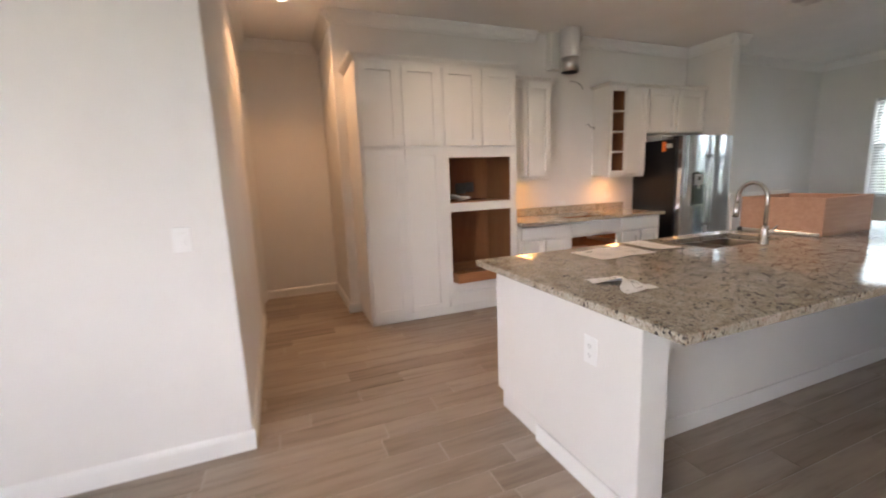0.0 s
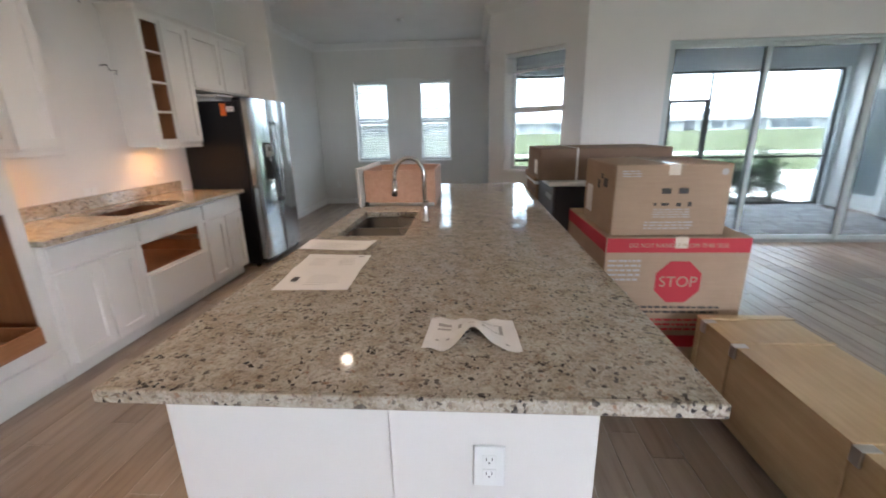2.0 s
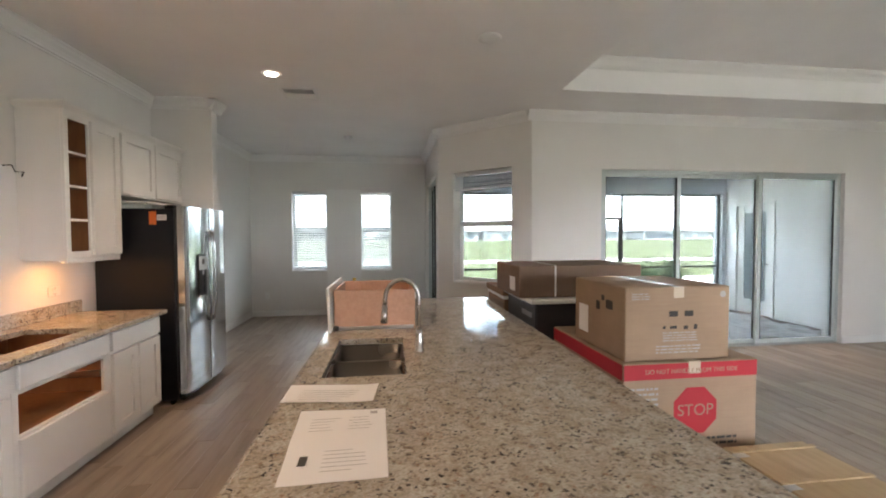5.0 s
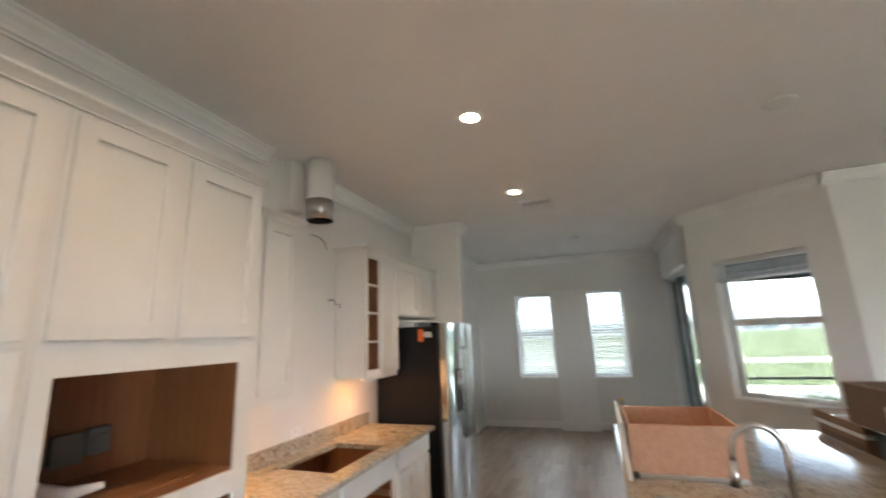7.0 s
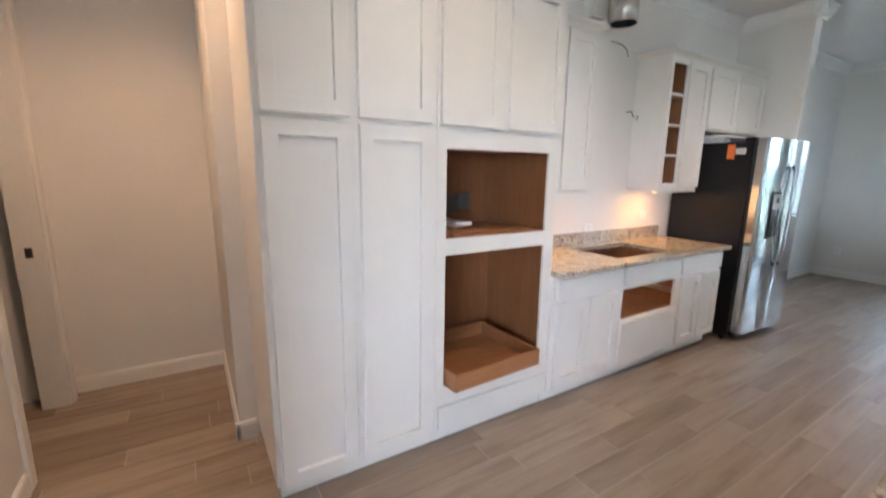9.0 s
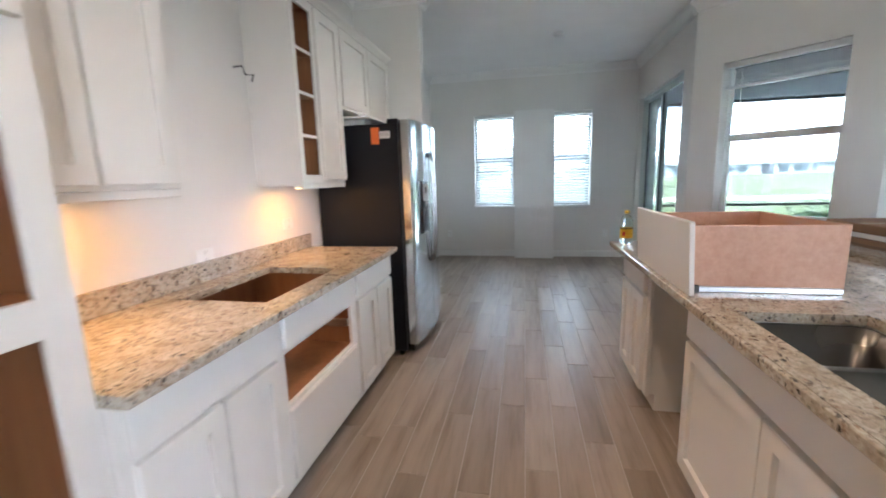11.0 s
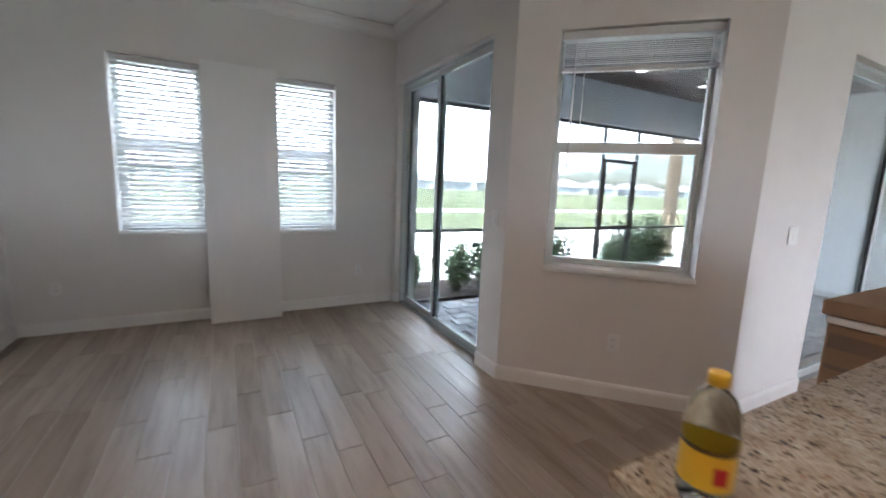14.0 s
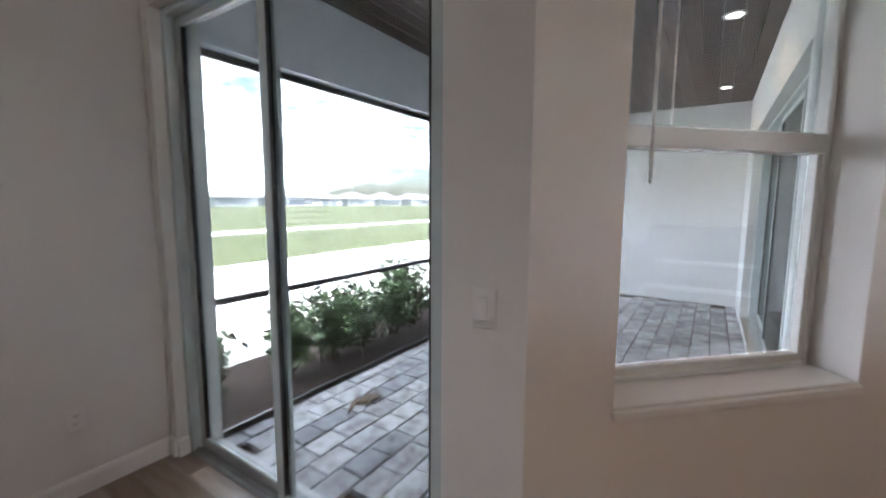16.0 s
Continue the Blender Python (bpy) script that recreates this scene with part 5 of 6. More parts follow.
s2 = carton("shipping_box", "tan cardboard appliance box stacked on a larger box", (3.983, 1.74, .866), (4.592, 2.32, 1.258), card_tan)
yb2 = 1.74
each("carry_icon", [((4.235, yb2 - .0012, 1.10), (4.285, yb2 - .0003, 1.13)), ((4.325, yb2 - .0012, 1.10), (4.375, yb2 - .0003, 1.13)), ((4.20, yb2 - .0012, 1.035), (4.215, yb2 - .0003, 1.05)), ((4.24, yb2 - .0012, 1.035), (4.28, yb2 - .0003, 1.05)), ((4.32, yb2 - .0012, 1.03), (4.345, yb2 - .0003, 1.05)), ((4.38, yb2 - .0012, 1.03), (4.40, yb2 - .0003, 1.055))], print_black, s2)
bars(s2, 4.20, 4.40, .965, 1.02, yb2, 4, print_grey, 7)
bars(s2, 4.16, 4.42, .90, .95, yb2, 3, print_grey, 8)
bars(s2, 4.02, 4.12, 1.19, 1.23, yb2, 3, print_grey, 9)
part("round_mark", lathe_bm([(.018, 0), (.018, .001)], 20, pose(4.55, yb2, 1.215, 90, 0, 0)), print_grey, s2)
part("tape_strip", boxes_bm([((4.26, 1.74, 1.2582), (4.32, 2.32, 1.2592)), ((4.26, 1.7386, 1.20), (4.32, 1.7396, 1.2592))]), tape, s2, "clear packing tape")
part("side_print", boxes_bm([((3.9818, 1.86, 1.12), (3.9828, 1.93, 1.17)), ((3.9818, 2.0, 1.10), (3.9828, 2.04, 1.15)), ((3.9818, 1.95, 1.16), (3.9828, 1.98, 1.19))]), print_black, s2)
part("paper_label", box_bm((3.9816, 2.14, .93), (3.9828, 2.26, 1.10)), paper_white, s2, "white shipping label")

black_wrap = paint("black_wrap", (0.028, 0.028, 0.032), .35, .3, 25, .3)
card_mid = cardboard("card_mid", (0.27, 0.165, 0.095))
s3 = thing("wrapped_unit", (4.25, 3.05, 0), "black plastic-wrapped appliance with a white foam lid", "appliance", "cartons")
part("wrapped_body", box_bm((3.84, 2.68, .002), (4.70, 3.40, 1.02), .012), black_wrap, s3)
part("foam_lid", box_bm((3.80, 2.66, 1.0205), (4.72, 3.42, 1.055), .006), white_plastic, s3, "thin white foam lid")
part("paper_label", box_bm((3.8386, 2.76, .90), (3.8397, 3.0, .94)), grey_plastic, s3, "grey printed label")
part("paper_label", box_bm((3.8386, 2.78, .62), (3.8397, 2.92, .74)), grey_plastic, s3, "grey printed label")
s4 = carton("shipping_box", "dark brown cardboard box lying on a wrapped appliance", (3.735, 2.75, 1.058), (4.735, 3.40, 1.302), card_brown)
part("strap", boxes_bm([((4.018, 2.7486, 1.056), (4.032, 2.7497, 1.304)), ((4.018, 2.7486, 1.3024), (4.032, 3.40, 1.3034))]), white_plastic, s4, "white plastic strap")
part("paper_label", box_bm((3.7336, 2.85, 1.10), (3.7347, 2.99, 1.21)), paper_white, s4, "white shipping label")
s5 = carton("shipping_box", "tall brown printed cardboard box at the end of the pile", (3.82, 3.46, .002), (4.70, 4.07, .935), card_mid)
part("print_frame", boxes_bm([((3.8188, 3.70, .52), (3.8197, 3.86, .525)), ((3.8188, 3.70, .66), (3.8197, 3.86, .665)), ((3.8188, 3.70, .525), (3.8197, 3.705, .66)), ((3.8188, 3.855, .525), (3.8197, 3.86, .66)), ((3.8188, 3.72, .56), (3.8197, 3.77, .61)), ((3.8188, 3.79, .56), (3.8197, 3.84, .60))]), print_black, s5)
part("dark_band", boxes_bm([((3.8188, 3.47, .84), (3.8197, 4.06, .90)), ((3.8188, 3.47, .755), (3.8197, 4.06, .775))]), card_brown, s5, "dark printed band")
part("tape_mark", box_bm((3.8184, 3.80, .73), (3.8197, 3.815, .86)), tape, s5, "torn white tape")
solid("foam_slab", box_bm((3.812, 3.455, .9375), (4.70, 4.075, .968), .004), white_plastic, (4.28, 3.76, .9375), "white packing foam slab on a box", "foam")
s6 = carton("shipping_box", "flat brown cardboard box on white foam", (3.80, 3.44, .970), (4.72, 4.09, 1.03), card_mid)
part("tape_strip", box_bm((3.80, 3.74, 1.0302), (4.72, 3.80, 1.0312)), tape, s6, "brown tape")

cr_ = thing("wooden_crate", (4.67, .75, 0), "long plywood shipping crate with battens and metal corner clips", "crate")
CX0, CX1, CY0, CY1, CZ = 4.448, 4.90, -0.35, 1.60, .45
part("skid", boxes_bm([((CX0 + .05, CY0 + .02, 0), (CX0 + .12, CY1 - .02, .03)), ((CX1 - .12, CY0 + .02, 0), (CX1 - .05, CY1 - .02, .03))]), plywood, cr_)
part("crate_body", box_bm((CX0, CY0, .031), (CX1, CY1, CZ - .012), .003), plywood, cr_)
part("lid", box_bm((CX0 - .004, CY0 - .004, CZ - .011), (CX1 + .004, CY1 + .004, CZ), .002), plywood, cr_)
for y in (CY0 + .05, .64, 1.29, CY1 - .05):
    part("batten", boxes_bm([((CX0 - .012, y - .012, .03), (CX0 - .0045, y + .012, CZ + .006)), ((CX0 - .012, y - .012, CZ + .0005), (CX1 + .012, y + .012, CZ + .007))], .001), plywood, cr_, "pale batten strip")
    part("corner_clip", boxes_bm([((CX0 - .014, y - .05, CZ - .06), (CX0 - .0042, y - .0125, CZ + .002)), ((CX0 - .0045, y - .05, CZ + .0005), (CX0 + .05, y - .0125, CZ + .0025))], .001), galvanised, cr_, "grey metal corner clip")

# ---- slab door leaning in the nook ----
sl = thing("leaning_door", (1.89, 7.78, 0), "white four-panel door slab leaning against the nook wall", "door")
lean = math.degrees(math.asin((NY - .022 - 7.79) / 2.44))
SM = pose(1.567, 7.755, .002, -lean, 0, 0)
bm = slab_y(0, .64, 0, 2.44, 0, .0035, [(xa, xb, za, zb) for xa, xb in ((.115, .285), (.355, .525)) for za, zb in ((.225, .875), (1.05, 2.31))], .001, SM)
add_box(bm, (.002, .0045, .002), (.638, .035, 2.438), .003, SM)
part("slab", bm, trim_paint, sl)
for xa, xb in ((.115, .285), (.355, .525)):
    for za, zb in ((.225, .875), (1.05, 2.31)):
        part("raised_panel", box_bm((xa + .011, .0006, za + .011), (xb - .011, .0044, zb - .011), .0012, SM), trim_paint, sl)


# ---- lanai ----
GZ = -0.10
SCY = 8.02
LX = EX + .02
structure("lanai_bed", boxes_bm([((NX + .24, LY + .24, GZ - .12), (LX + .4, SCY + .05, GZ - .028))]), mulch_mat, "dark sand bed under the pavers", "bed")
structure("lanai_end_wall", boxes_bm([((LX, LY + .25, GZ), (LX + .25, 6.75, 3.1)), ((LX, 7.68, GZ), (LX + .25, SCY + .25, 3.1)), ((LX, 6.75, 2.2), (LX + .25, 7.68, 3.1))]), stucco, "white stucco end wall of the lanai", "wall")
structure("lanai_outer_skin", boxes_bm([((NX + .251, 6.01, GZ), (NX + .262, S0, 3.0)), ((NX + .251, S0, SZ), (NX + .262, S1, 3.0)), ((NX + .251, S1, GZ), (NX + .262, NY + .22, 3.0)), ((NX + .0, S0, GZ), (NX + .251, S1, -.004)),
          ((4.64, LY + .251, GZ), (L0, LY + .262, 3.0)), ((L0, LY + .251, LZ), (L1, LY + .262, 3.0)), ((L1, LY + .251, GZ), (LX, LY + .262, 3.0)), ((L0, LY + .0, GZ), (L1, LY + .251, -.004))]), stucco, "white stucco outer faces of the lanai walls", "wall")
structure("lanai_beam", boxes_bm([((NX + .25, SCY - .10, 2.42), (LX, SCY + .15, 3.0)), ((LX - .08, SCY - .1, GZ), (LX, SCY + .15, 2.42))]), beam_paint, "grey painted lanai beam and corner column", "beam")
structure("lanai_roof_deck", boxes_bm([((NX + .3, LY + .3, 3.24), (LX + .5, SCY + .6, 3.36))]), deck_wood, "roof above the lanai", "roof")
lc = bmesh.new()
rnd = random.Random(11)
y = LY + .26
while y < SCY + .1:
    add_box(lc, ((NX + .13 if y > 5.96 else NX + .13 + (5.96 - y)), y, 3.0 + rnd.uniform(0, .003)), (LX + .2, y + .135, 3.02), .004)
    y += .14
structure("lanai_ceiling", lc, deck_wood, "dark stained plank ceiling of the lanai", "ceiling")

sc = tagged(thing("screen_wall", (7, SCY, GZ), "dark bronze screen enclosure frame with a screen door", "screen"), kind="structure")
for x in (NX + .29, 6.95, 7.72, LX - .105):
    part("post", box_bm((x - .022, SCY - .022, GZ), (x + .022, SCY + .022, 2.42), .003), bronze, sc)
part("chair_rail", boxes_bm([((NX + .29, SCY - .02, .815), (LX - .1, SCY + .02, .855))], .003), bronze, sc)
part("bottom_rail", boxes_bm([((NX + .29, SCY - .02, GZ), (LX - .1, SCY + .02, GZ + .045))], .003), bronze, sc)
part("top_rail", boxes_bm([((NX + .29, SCY - .02, 2.375), (LX - .1, SCY + .02, 2.419))], .003), bronze, sc)
for xa, xb in ((NX + .31, 6.93), (7.74, LX - .1)):
    g = part("insect_screen", box_bm((xa, SCY - .001, GZ + .046), (xb, SCY + .001, 2.374)), insect_mesh, sc, "fine dark insect mesh")
    g.visible_shadow = False
dd = part("screen_door", boxes_bm([((6.98, SCY - .018, GZ + .05), (7.025, SCY + .018, 1.92)), ((7.645, SCY - .018, GZ + .05), (7.69, SCY + .018, 1.92)), ((7.025, SCY - .018, 1.865), (7.645, SCY + .018, 1.92)), ((7.025, SCY - .018, .80), (7.645, SCY + .018, .87))], .003), bronze, sc)
g = part("insect_screen", box_bm((7.026, SCY - .001, GZ + .05), (7.644, SCY + .001, 1.864)), insect_mesh, dd, "fine dark insect mesh")
g.visible_shadow = False
part("door_lever", box_bm((7.09, SCY - .06, .90), (7.16, SCY - .03, .92), .004), nickel, dd)

# opaque pane, grey lightened in place of the garden mirrored in it
door_glass = paint("door_glass", (0.16, 0.19, 0.20), 0.06, 0.05)
gd = tagged(thing("door_2", (LX, 7.2, GZ), "white exterior door with a tall glass pane at the lanai end", "door"), kind="structure")
part("door_frame", boxes_bm([((LX - .02, 6.75, GZ), (LX + .1, 6.81, 2.2)), ((LX - .02, 7.62, GZ), (LX + .1, 7.68, 2.2)), ((LX - .02, 6.81, 2.13), (LX + .1, 7.62, 2.2))], .004), trim_paint, gd)
lf = part("leaf", boxes_bm([((LX + .02, 6.81, GZ + .02), (LX + .06, 6.96, 2.13)), ((LX + .02, 7.47, GZ + .02), (LX + .06, 7.62, 2.13)), ((LX + .02, 6.96, GZ + .02), (LX + .06, 7.47, .20)), ((LX + .02, 6.96, 1.98), (LX + .06, 7.47, 2.13))], .004), trim_paint, gd)
part("pane", box_bm((LX + .035, 6.96, .20), (LX + .045, 7.47, 1.98)), door_glass, lf, "dark opaque glass, its grey lightened for the reflection")
part("knob", lathe_bm([(.012, 0), (.012, .04), (.03, .05), (.03, .07), (.018, .082)], 16, pose(LX + .02, 6.87, .95, 0, -90, 0)), nickel, lf)

for x, y in ((6.62, 7.25), (8.0, 7.25), (9.08, 5.30), (6.62, 5.30)):
    downlight(x, y, 3.0, True, lanai_glow, 6)
lantern_glass = paint("lantern_glass", (0.22, 0.21, 0.19), 0.15, 0.08)
fl = thing("flush_light", (6.65, 6.32, 3.0), "black-framed flush ceiling lantern with glass panels", "ceiling light")
part("canopy", lathe_bm([(.15, 2.965), (.16, 2.975), (.16, 2.999)], 24, Matrix.Translation((6.65, 6.32, 0))), bronze, fl)
part("shade", lathe_bm([(.075, 2.845), (.10, 2.85), (.135, 2.965)], 8, Matrix.Translation((6.65, 6.32, 0))), lantern_glass, fl, "frosted glass shade")
for kk in range(8):
    a = radians(45 * kk)
    part("rib", tube_bm([(6.65 + .078 * math.cos(a), 6.32 + .078 * math.sin(a), 2.842), (6.65 + .138 * math.cos(a), 6.32 + .138 * math.sin(a), 2.965)], .006, 6), bronze, fl)

fb = bmesh.new()
rnd = random.Random(31)
for k in range(9):
    a, l = rnd.uniform(-.5, .7), rnd.uniform(.12, .26)
    ox, oy = rnd.uniform(-.10, .10), rnd.uniform(-.05, .05)
    pts = [(4.70 + ox + l * (t_ - .5) * math.cos(a), 7.58 + oy + l * (t_ - .5) * math.sin(a), GZ + .008 + .03 * rnd.random() * t_) for t_ in (0, .5, 1)]
    add_tube(fb, pts, [.004, rnd.uniform(.012, .022), .003], 5)
solid("dry_frond", fb, bark, (4.70, 7.58, GZ), "small heap of dry brown palm leaf on the pavers", "leaf")

plate("wall_outlet", "grey weatherproof outlet low on the lanai end wall", face(LX, 6.05, .44, 180), "outlet")

# ---- garden and distance ----
yard = bmesh.new()
add_box(yard, (-400, -300, -.75), (500, 600, -.40))
structure("ground", yard, lawn_mat, "broad mown lawn reaching the horizon")
structure("gravel_strip", boxes_bm([((-60, 9.3, -.402), (90, 17.0, -.36))]), sand_mat, "bright pale sand and concrete strip", "ground")
structure("footpath", box_bm((-200, 27.5, -.402), (300, 30.2, -.375), 0, pose(0, 0, 0, 0, 0, 1.5)), path_mat, "pale concrete footpath across the lawn", "path")
structure("mulch_bed", boxes_bm([((3.6, SCY + .06, -.41), (LX - .1, 9.3, GZ - .05))], .02), mulch_mat, "dark mulch planting bed beside the screen", "bed")


def shrub(x, y, r, h, seed, n=1300):
    rnd = random.Random(seed)
    t = thing("shrub", (x, y, GZ - .05), "leafy green garden shrub in the mulch bed", "shrub", "hedge shrubs")
    stems = bmesh.new()
    tips = []
    for i in range(9):
        a, rr = rnd.uniform(0, 6.28), r * rnd.uniform(.25, .9)
        top = Vector((x + rr * math.cos(a), y + rr * math.sin(a), GZ - .05 + h * rnd.uniform(.55, 1.0)))
        add_tube(stems, [(x + rnd.uniform(-.04, .04), y + rnd.uniform(-.04, .04), GZ - .06), (Vector((x, y, GZ)) * .5 + top * .5 + Vector((0, 0, .03))), top], [.010, .007, .003], 5)
        tips.append(top)
    part("stems", stems, bark, t)
    vs, fs = [], []
    for i in range(n):
        c = rnd.choice(tips)
        q = Vector((x, y, GZ + .12)).lerp(c, rnd.uniform(.15, 1.08)) + Vector((rnd.gauss(0, r * .3), rnd.gauss(0, r * .3), rnd.gauss(0, h * .12)))
        s = rnd.uniform(.028, .060)
        d = Vector((rnd.gauss(0, 1), rnd.gauss(0, 1), rnd.gauss(.2, .6))).normalized()
        e = d.cross(Vector((rnd.gauss(0, 1), rnd.gauss(0, 1), rnd.gauss(0, 1)))).normalized()
        k = len(vs)
        vs += [q - d * s, q + e * s * .4, q + d * s, q - e * s * .4]
        fs.append((k, k + 1, k + 2, k + 3))
    me = bpy.data.meshes.new("leaves")
    me.from_pydata([v - Vector(t.location) for v in vs], [], fs)
    me.materials.append(leaf_green)
    lv = new("leaves", me)
    lv.parent = t


rnd = random.Random(5)
for i, (x, y, r, h) in enumerate(((3.95, 8.55, .20, .62), (4.75, 8.6, .22, .66), (5.25, 8.6, .32, .72), (5.75, 8.62, .34, .78), (6.25, 8.6, .34, .76), (6.75, 8.65, .36, .86), (8.0, 8.6, .30, .72), (8.55, 8.7, .42, .95), (9.1, 8.7, .40, .98), (9.65, 8.7, .40, 1.0))):
    shrub(x, y, r, h, 20 + i)

# the wing of the house beyond the lanai
wg = tagged(thing("house_wing", (14.5, 9.2, -.4), "white stucco wing of the house with a window", "house"), kind="structure")
part("wall", boxes_bm([((12.6, SCY + .3, -.4), (12.8, 9.1, 3.0)), ((12.6, 9.75, -.4), (12.8, 10.0, 3.0)), ((12.6, 9.1, -.4), (12.8, 9.75, .6)), ((12.6, 9.1, 2.3), (12.8, 9.75, 3.0)), ((12.8, 9.8, -.4), (18, 10.0, 3.0))]), stucco, wg)
part("roof", boxes_bm([((12.1, SCY + .2, 3.0), (18, 10.5, 3.18))], .02), roof_mat, wg)
wn = part("window", boxes_bm([((12.62, 9.1, .6), (12.68, 9.15, 2.3)), ((12.62, 9.70, .6), (12.68, 9.75, 2.3)), ((12.62, 9.15, .6), (12.68, 9.70, .66)), ((12.62, 9.15, 2.24), (12.68, 9.70, 2.3)), ((12.62, 9.15, 1.42), (12.68, 9.70, 1.48))], .003), trim_paint, wg)
part("pane", box_bm((12.66, 9.15, .66), (12.665, 9.70, 2.24)), far_glass, wn)

# palm by the wing
pm = thing("palm_tree", (13.3, 11.0, -.4), "young palm tree with a rough tan trunk and props", "tree")
tb = bmesh.new()
pr = []
for i in range(40):
    z = -.4 + i * .11
    pr.append((.17 + (.025 if i % 2 else 0) + .03 * math.exp(-i / 4), z))
add_lathe(tb, pr, 14, Matrix.Translation((13.3, 11.0, 0)))
part("trunk", tb, bark, pm)
vs, fs = [], []
rnd = random.Random(8)
for i in range(22):
    a, el = rnd.uniform(0, 6.28), rnd.uniform(-.3, 1.2)
    for s in range(30):
        u = s / 30
        q = Vector((13.3 + math.cos(a) * 2.0 * u * math.cos(el * (1 - u)), 11.0 + math.sin(a) * 2.0 * u * math.cos(el * (1 - u)), 3.95 + 1.3 * u * math.sin(el) - 1.1 * u * u))
        for side in (-1, 1):
            d = Vector((-math.sin(a) * side, math.cos(a) * side, -.5)) * .45 * (1 - u * .6)
            w = Vector((math.cos(a), math.sin(a), 0)) * .02
            k = len(vs)
            vs += [q - w, q + w, q + d]
            fs.append((k, k + 1, k + 2))
me = bpy.data.meshes.new("fronds")
me.from_pydata([v - Vector(pm.location) for v in vs], [], fs)
me.materials.append(leaf_green)
fo = new("fronds", me)
fo.parent = pm
part("prop", tube_bm([(12.7, 10.6, -.4), (13.18, 10.95, .9)], .03, 6), plywood, pm)
part("prop", tube_bm([(13.9, 10.5, -.4), (13.42, 10.9, .9)], .03, 6), plywood, pm)

# far row of houses
rnd = random.Random(3)
x = -150.0
while x < 330:
    w, d, h = rnd.uniform(15, 20), 14, rnd.uniform(2.9, 3.3)
    y0 = 150 + rnd.uniform(-4, 8)
    hs = thing("far_house", (x + w / 2, y0, -.4), "distant single-storey house with a grey hip roof", "house", "far houses")
    part("wall", box_bm((x, y0, -.4), (x + w, y0 + d, h)), shaded_far_wall, hs)
    rf = bmesh.new()
    o, rh = .7, rnd.uniform(3.0, 4.0)
    lo = [rf.verts.new(p) for p in ((x - o, y0 - o, h), (x + w + o, y0 - o, h), (x + w + o, y0 + d + o, h), (x - o, y0 + d + o, h))]
    r0, r1 = rf.verts.new((x + d * .5, y0 + d / 2, h + rh)), rf.verts.new((x + w - d * .42, y0 + d / 2, h + rh))
    rf.faces.new((lo[0], lo[1], r1, r0)), rf.faces.new((lo[1], lo[2], r1)), rf.faces.new((lo[2], lo[3], r0, r1)), rf.faces.new((lo[3], lo[0], r0)), rf.faces.new(lo[::-1])
    part("roof", rf, roof_mat, hs)
    xx = x + 1.5
    while xx < x + w - 3:
        part("window", box_bm((xx, y0 - .08, .3), (xx + rnd.choice((1.4, 2.4, 4.0)), y0 - .02, 2.2)), far_glass, hs)
        xx += rnd.uniform(4, 6)
    x += w + rnd.uniform(2, 5)
vs, fs = [], []
for i in range(90):
    cx, cy, rr = rnd.uniform(-160, 340), rnd.uniform(172, 200), rnd.uniform(2.0, 3.6)
    for j in range(110):
        q = Vector((cx + rnd.gauss(0, rr * .5), cy + rnd.gauss(0, rr * .5), max(-.3, rr * 1.0 + rnd.gauss(0, rr * .5))))
        s = rnd.uniform(.3, .7)
        e, d = Vector((rnd.gauss(0, 1), 0, rnd.gauss(0, 1))).normalized() * s, Vector((rnd.gauss(0, .5), rnd.gauss(0, .5), rnd.gauss(0, 1))).normalized() * s
        k = len(vs)
        vs += [q - e, q + d, q + e, q - d]
        fs.append((k, k + 1, k + 2, k + 3))
me = bpy.data.meshes.new("far_trees")
me.from_pydata(vs, [], fs)
me.materials.append(tree_green)
tagged(new("far_trees", me), "hazy green trees behind the distant houses", "trees", "", "stuff")


# ---- floor planks and pavers ----
def piece_mesh(name, w, l, t, bev, mat, rough=0.0, seed=0):
    """A thin slab with eased top edges, centred in x and y, its top at z=0."""
    r = random.Random(seed)
    def j():
        return r.uniform(-rough, rough)
    lo = [(-w / 2, -l / 2), (w / 2, -l / 2), (w / 2, l / 2), (-w / 2, l / 2)]
    vs = [(x + j(), y + j(), -t) for x, y in lo] + [(x + j(), y + j(), -bev) for x, y in lo] + [(x - math.copysign(bev, x), y - math.copysign(bev, y), j() * .3) for x, y in lo]
    fs = [(8, 9, 10, 11)] + [(i, (i + 1) % 4, 4 + (i + 1) % 4, 4 + i) for i in range(4)] + [(4 + i, 4 + (i + 1) % 4, 8 + (i + 1) % 4, 8 + i) for i in range(4)]
    me = bpy.data.meshes.new(name)
    me.from_pydata(vs, [], fs)
    me.materials.append(mat)
    return me


def lay(parent, name, meshes, places, rest_name, rest_label):
    """Places nearest the walk become parts, the rest one joined part."""
    near = [p for p in places if p[4]][:295]
    taken = set(map(id, near))
    rnd = random.Random(2)
    for x, y, z, s, _ in near:
        ob = new(name, meshes[rnd.randrange(len(meshes))])
        ob.location, ob.scale, ob.parent = (x, y, z), (1, s, 1), parent
    vs, fs = [], []
    for p in places:
        if id(p) in taken:
            continue
        x, y, z, s, _ = p
        me = meshes[rnd.randrange(len(meshes))]
        k = len(vs)
        vs += [(x + v.co.x, y + v.co.y * s, z + v.co.z) for v in me.vertices]
        fs += [tuple(k + i for i in f.vertices) for f in me.polygons]
    me = bpy.data.meshes.new(rest_name)
    me.from_pydata(vs, [], fs)
    me.materials.append(meshes[0].materials[0])
    ob = new(rest_name, me)
    ob.parent = parent
    tagged(ob, rest_label, "", "", "stuff")


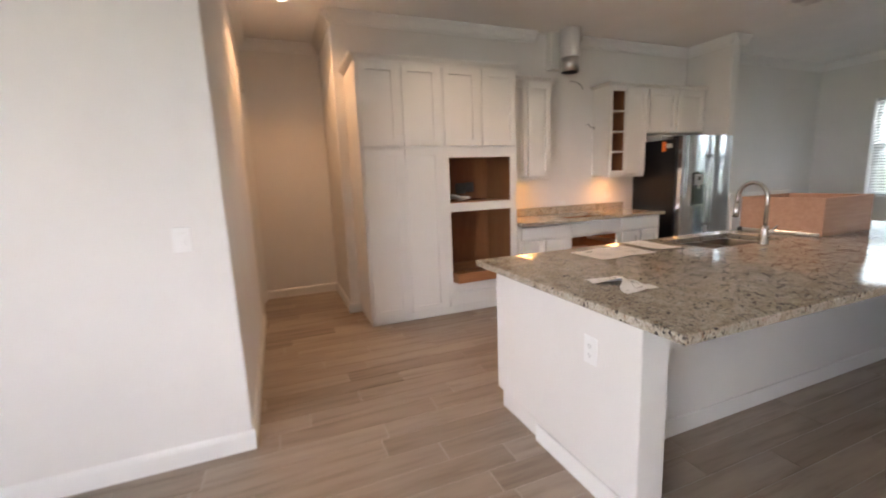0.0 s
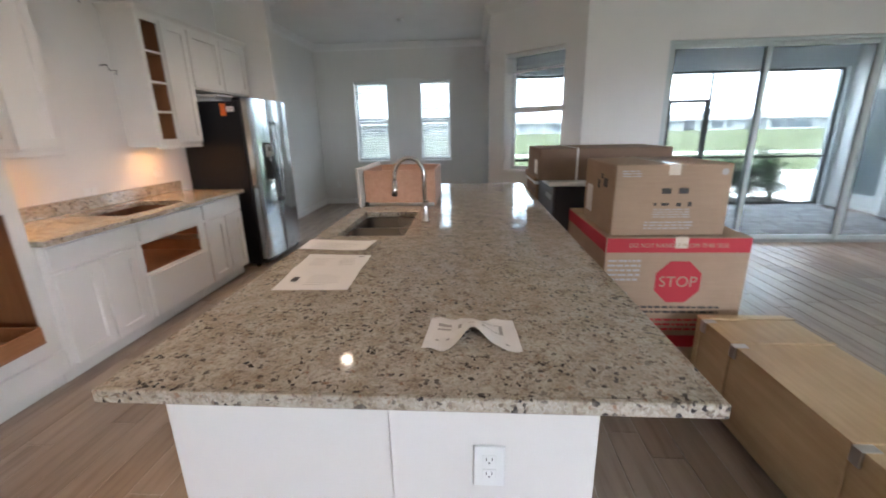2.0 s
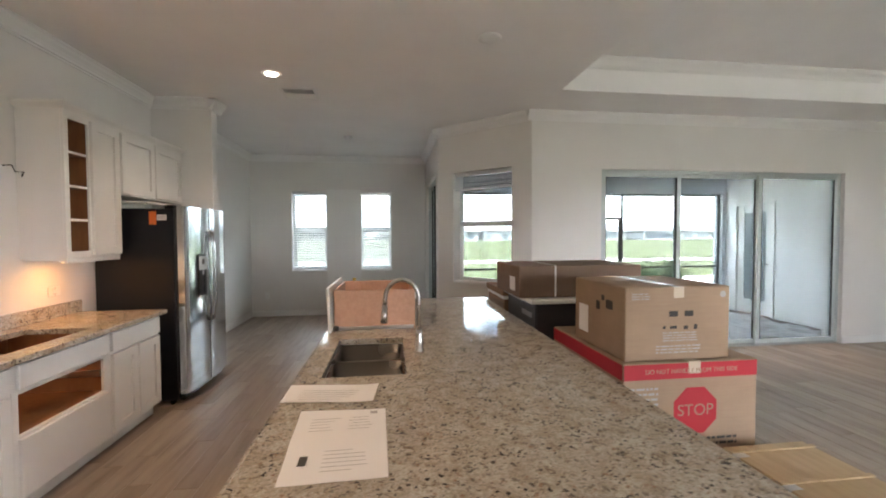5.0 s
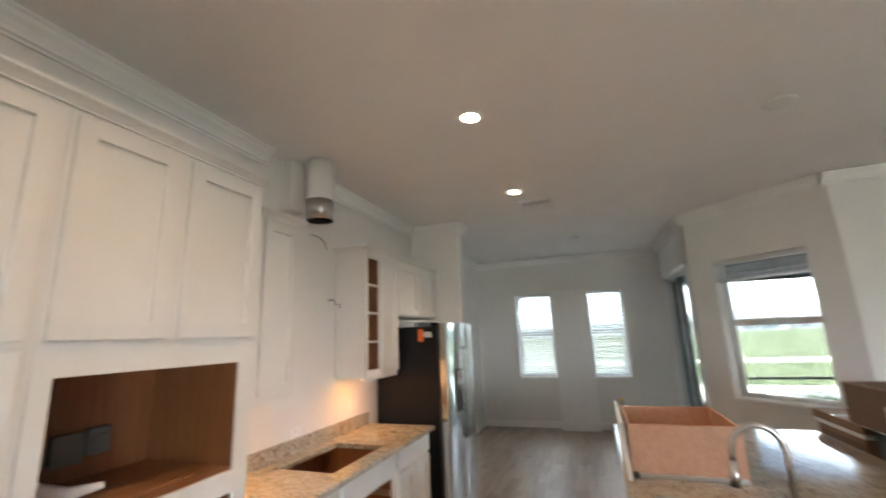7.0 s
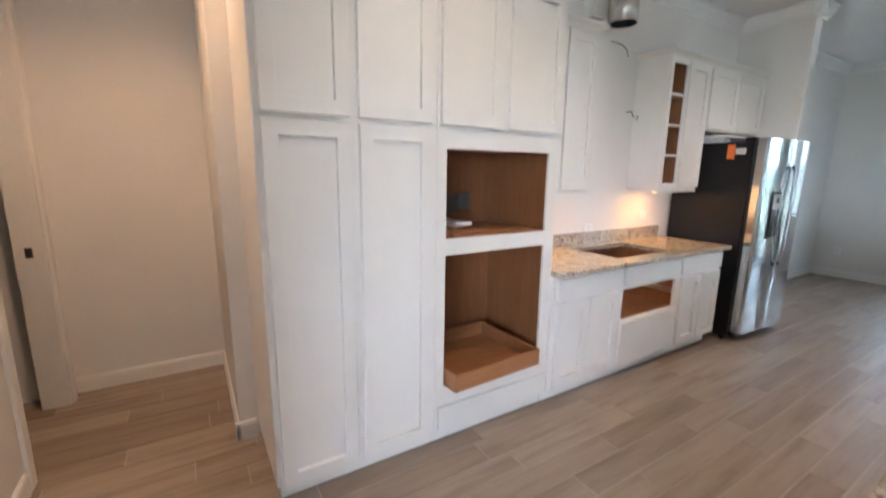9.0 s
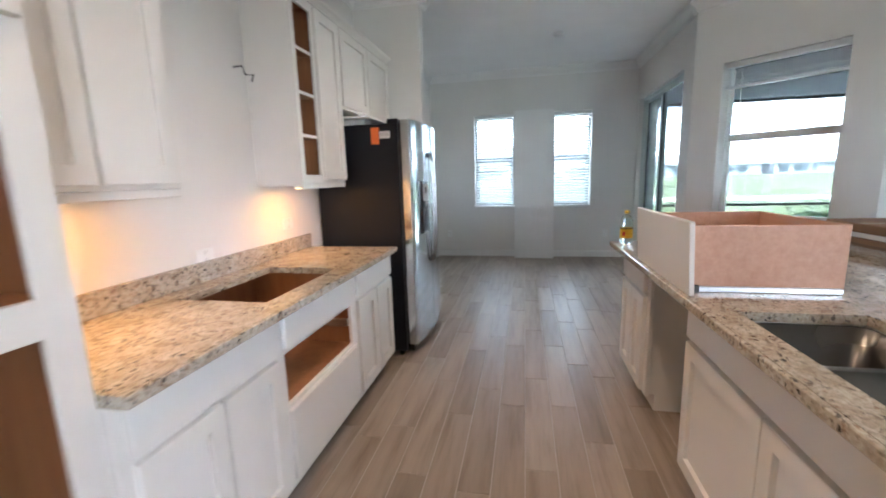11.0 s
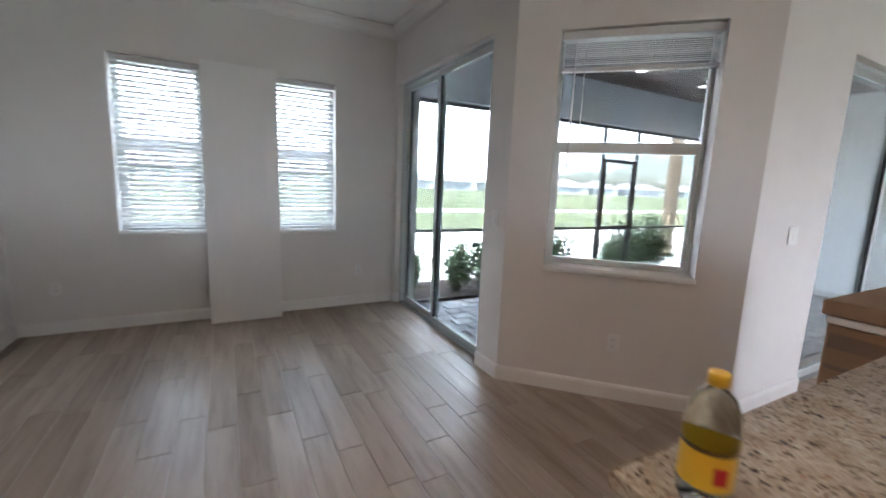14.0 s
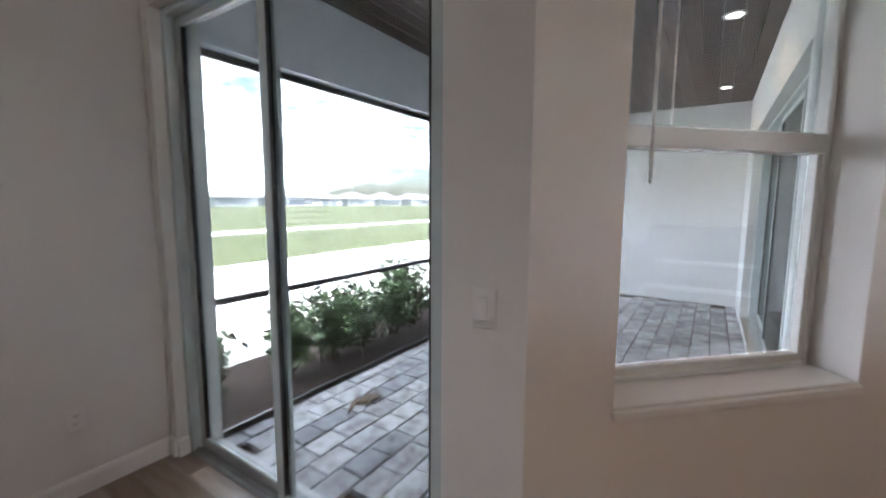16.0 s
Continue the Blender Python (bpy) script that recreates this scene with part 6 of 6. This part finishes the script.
PW, PL = .152, .914
def inside(x, y):
    if y < LY + .1:
        return HX < x < EX - .02 and y > SY
    if y < 5.75:
        return WX < x < B.x + .1
    return WX < x < NX + .10


places = []
rnd = random.Random(9)
col = 0
x = -1.6 + PW / 2
while x < EX:
    y = SY - rnd.uniform(0, PL)
    # rows end a little under the wall that closes them
    left = x - PW / 2
    cap = NY - .002 if x < NX + .10 else max(LY + .05, A.y - (left - NX) + .05)
    while y < cap:
        y0, y1 = y, min(y + PL, cap)
        cy = (y0 + y1) / 2
        if y1 - y0 > .05 and inside(x, cy):
            near = (.8 < x < 2.42 and -1.3 < cy < 7.8) or (2.42 <= x < 3.5 and 3.6 < cy < 7.9) or (2.4 < x < 4.6 and -1.6 < cy < .2)
            places.append((x, cy, 0.0, (y1 - y0 - .0035) / (PL - .0035), near))
        y += PL
    x += PW
floor_ob = bpy.data.objects["floor"]
lay(floor_ob, "plank", [piece_mesh("plank", PW - .0045, PL - .0045, .008, .0012, tile_mat)], places, "planks_far", "wood-look floor tiles farther from the kitchen")

places = []
rw = .185
y, row = LY + .30, 0
while y < SCY - .03:
    x = NX + .2 - rnd.uniform(0, .2)
    while x < LX:
        ln = rnd.choice((.19, .25, .31))
        cx = x + ln / 2
        if x > NX + .26 or y > 5.95:
            if cx + ln / 2 < LX and (cx - NX - .3) > max(0, (5.9 - y)) * .2:
                places.append((cx, y, GZ + rnd.uniform(-.004, .003), ln / .25, cx < 6.4 or y < 5.6))
        x += ln
    y += rw
pv = [piece_mesh("paver", .25 - .012, rw - .012, .03, .007, paver_mat, .006, s) for s in range(6)]
bed = bpy.data.objects["lanai_bed"]
def lay_x(places):
    near = [p for p in places if p[4]][:295]
    taken = set(map(id, near))
    r = random.Random(4)
    for x, y, z, s, _ in near:
        ob = new("paver", pv[r.randrange(6)])
        ob.location, ob.scale, ob.parent = (x, y, z), (s, 1, 1), bed
    vs, fs = [], []
    for p in places:
        if id(p) not in taken:
            me, k = pv[r.randrange(6)], len(vs)
            vs += [(p[0] + v.co.x * p[3], p[1] + v.co.y, p[2] + v.co.z) for v in me.vertices]
            fs += [tuple(k + i for i in f.vertices) for f in me.polygons]
    me = bpy.data.meshes.new("pavers_far")
    me.from_pydata(vs, [], fs)
    me.materials.append(paver_mat)
    ob = new("pavers_far", me)
    ob.parent = bed
    tagged(ob, "tumbled grey pavers farther along the lanai", "", "", "stuff")


lay_x(places)
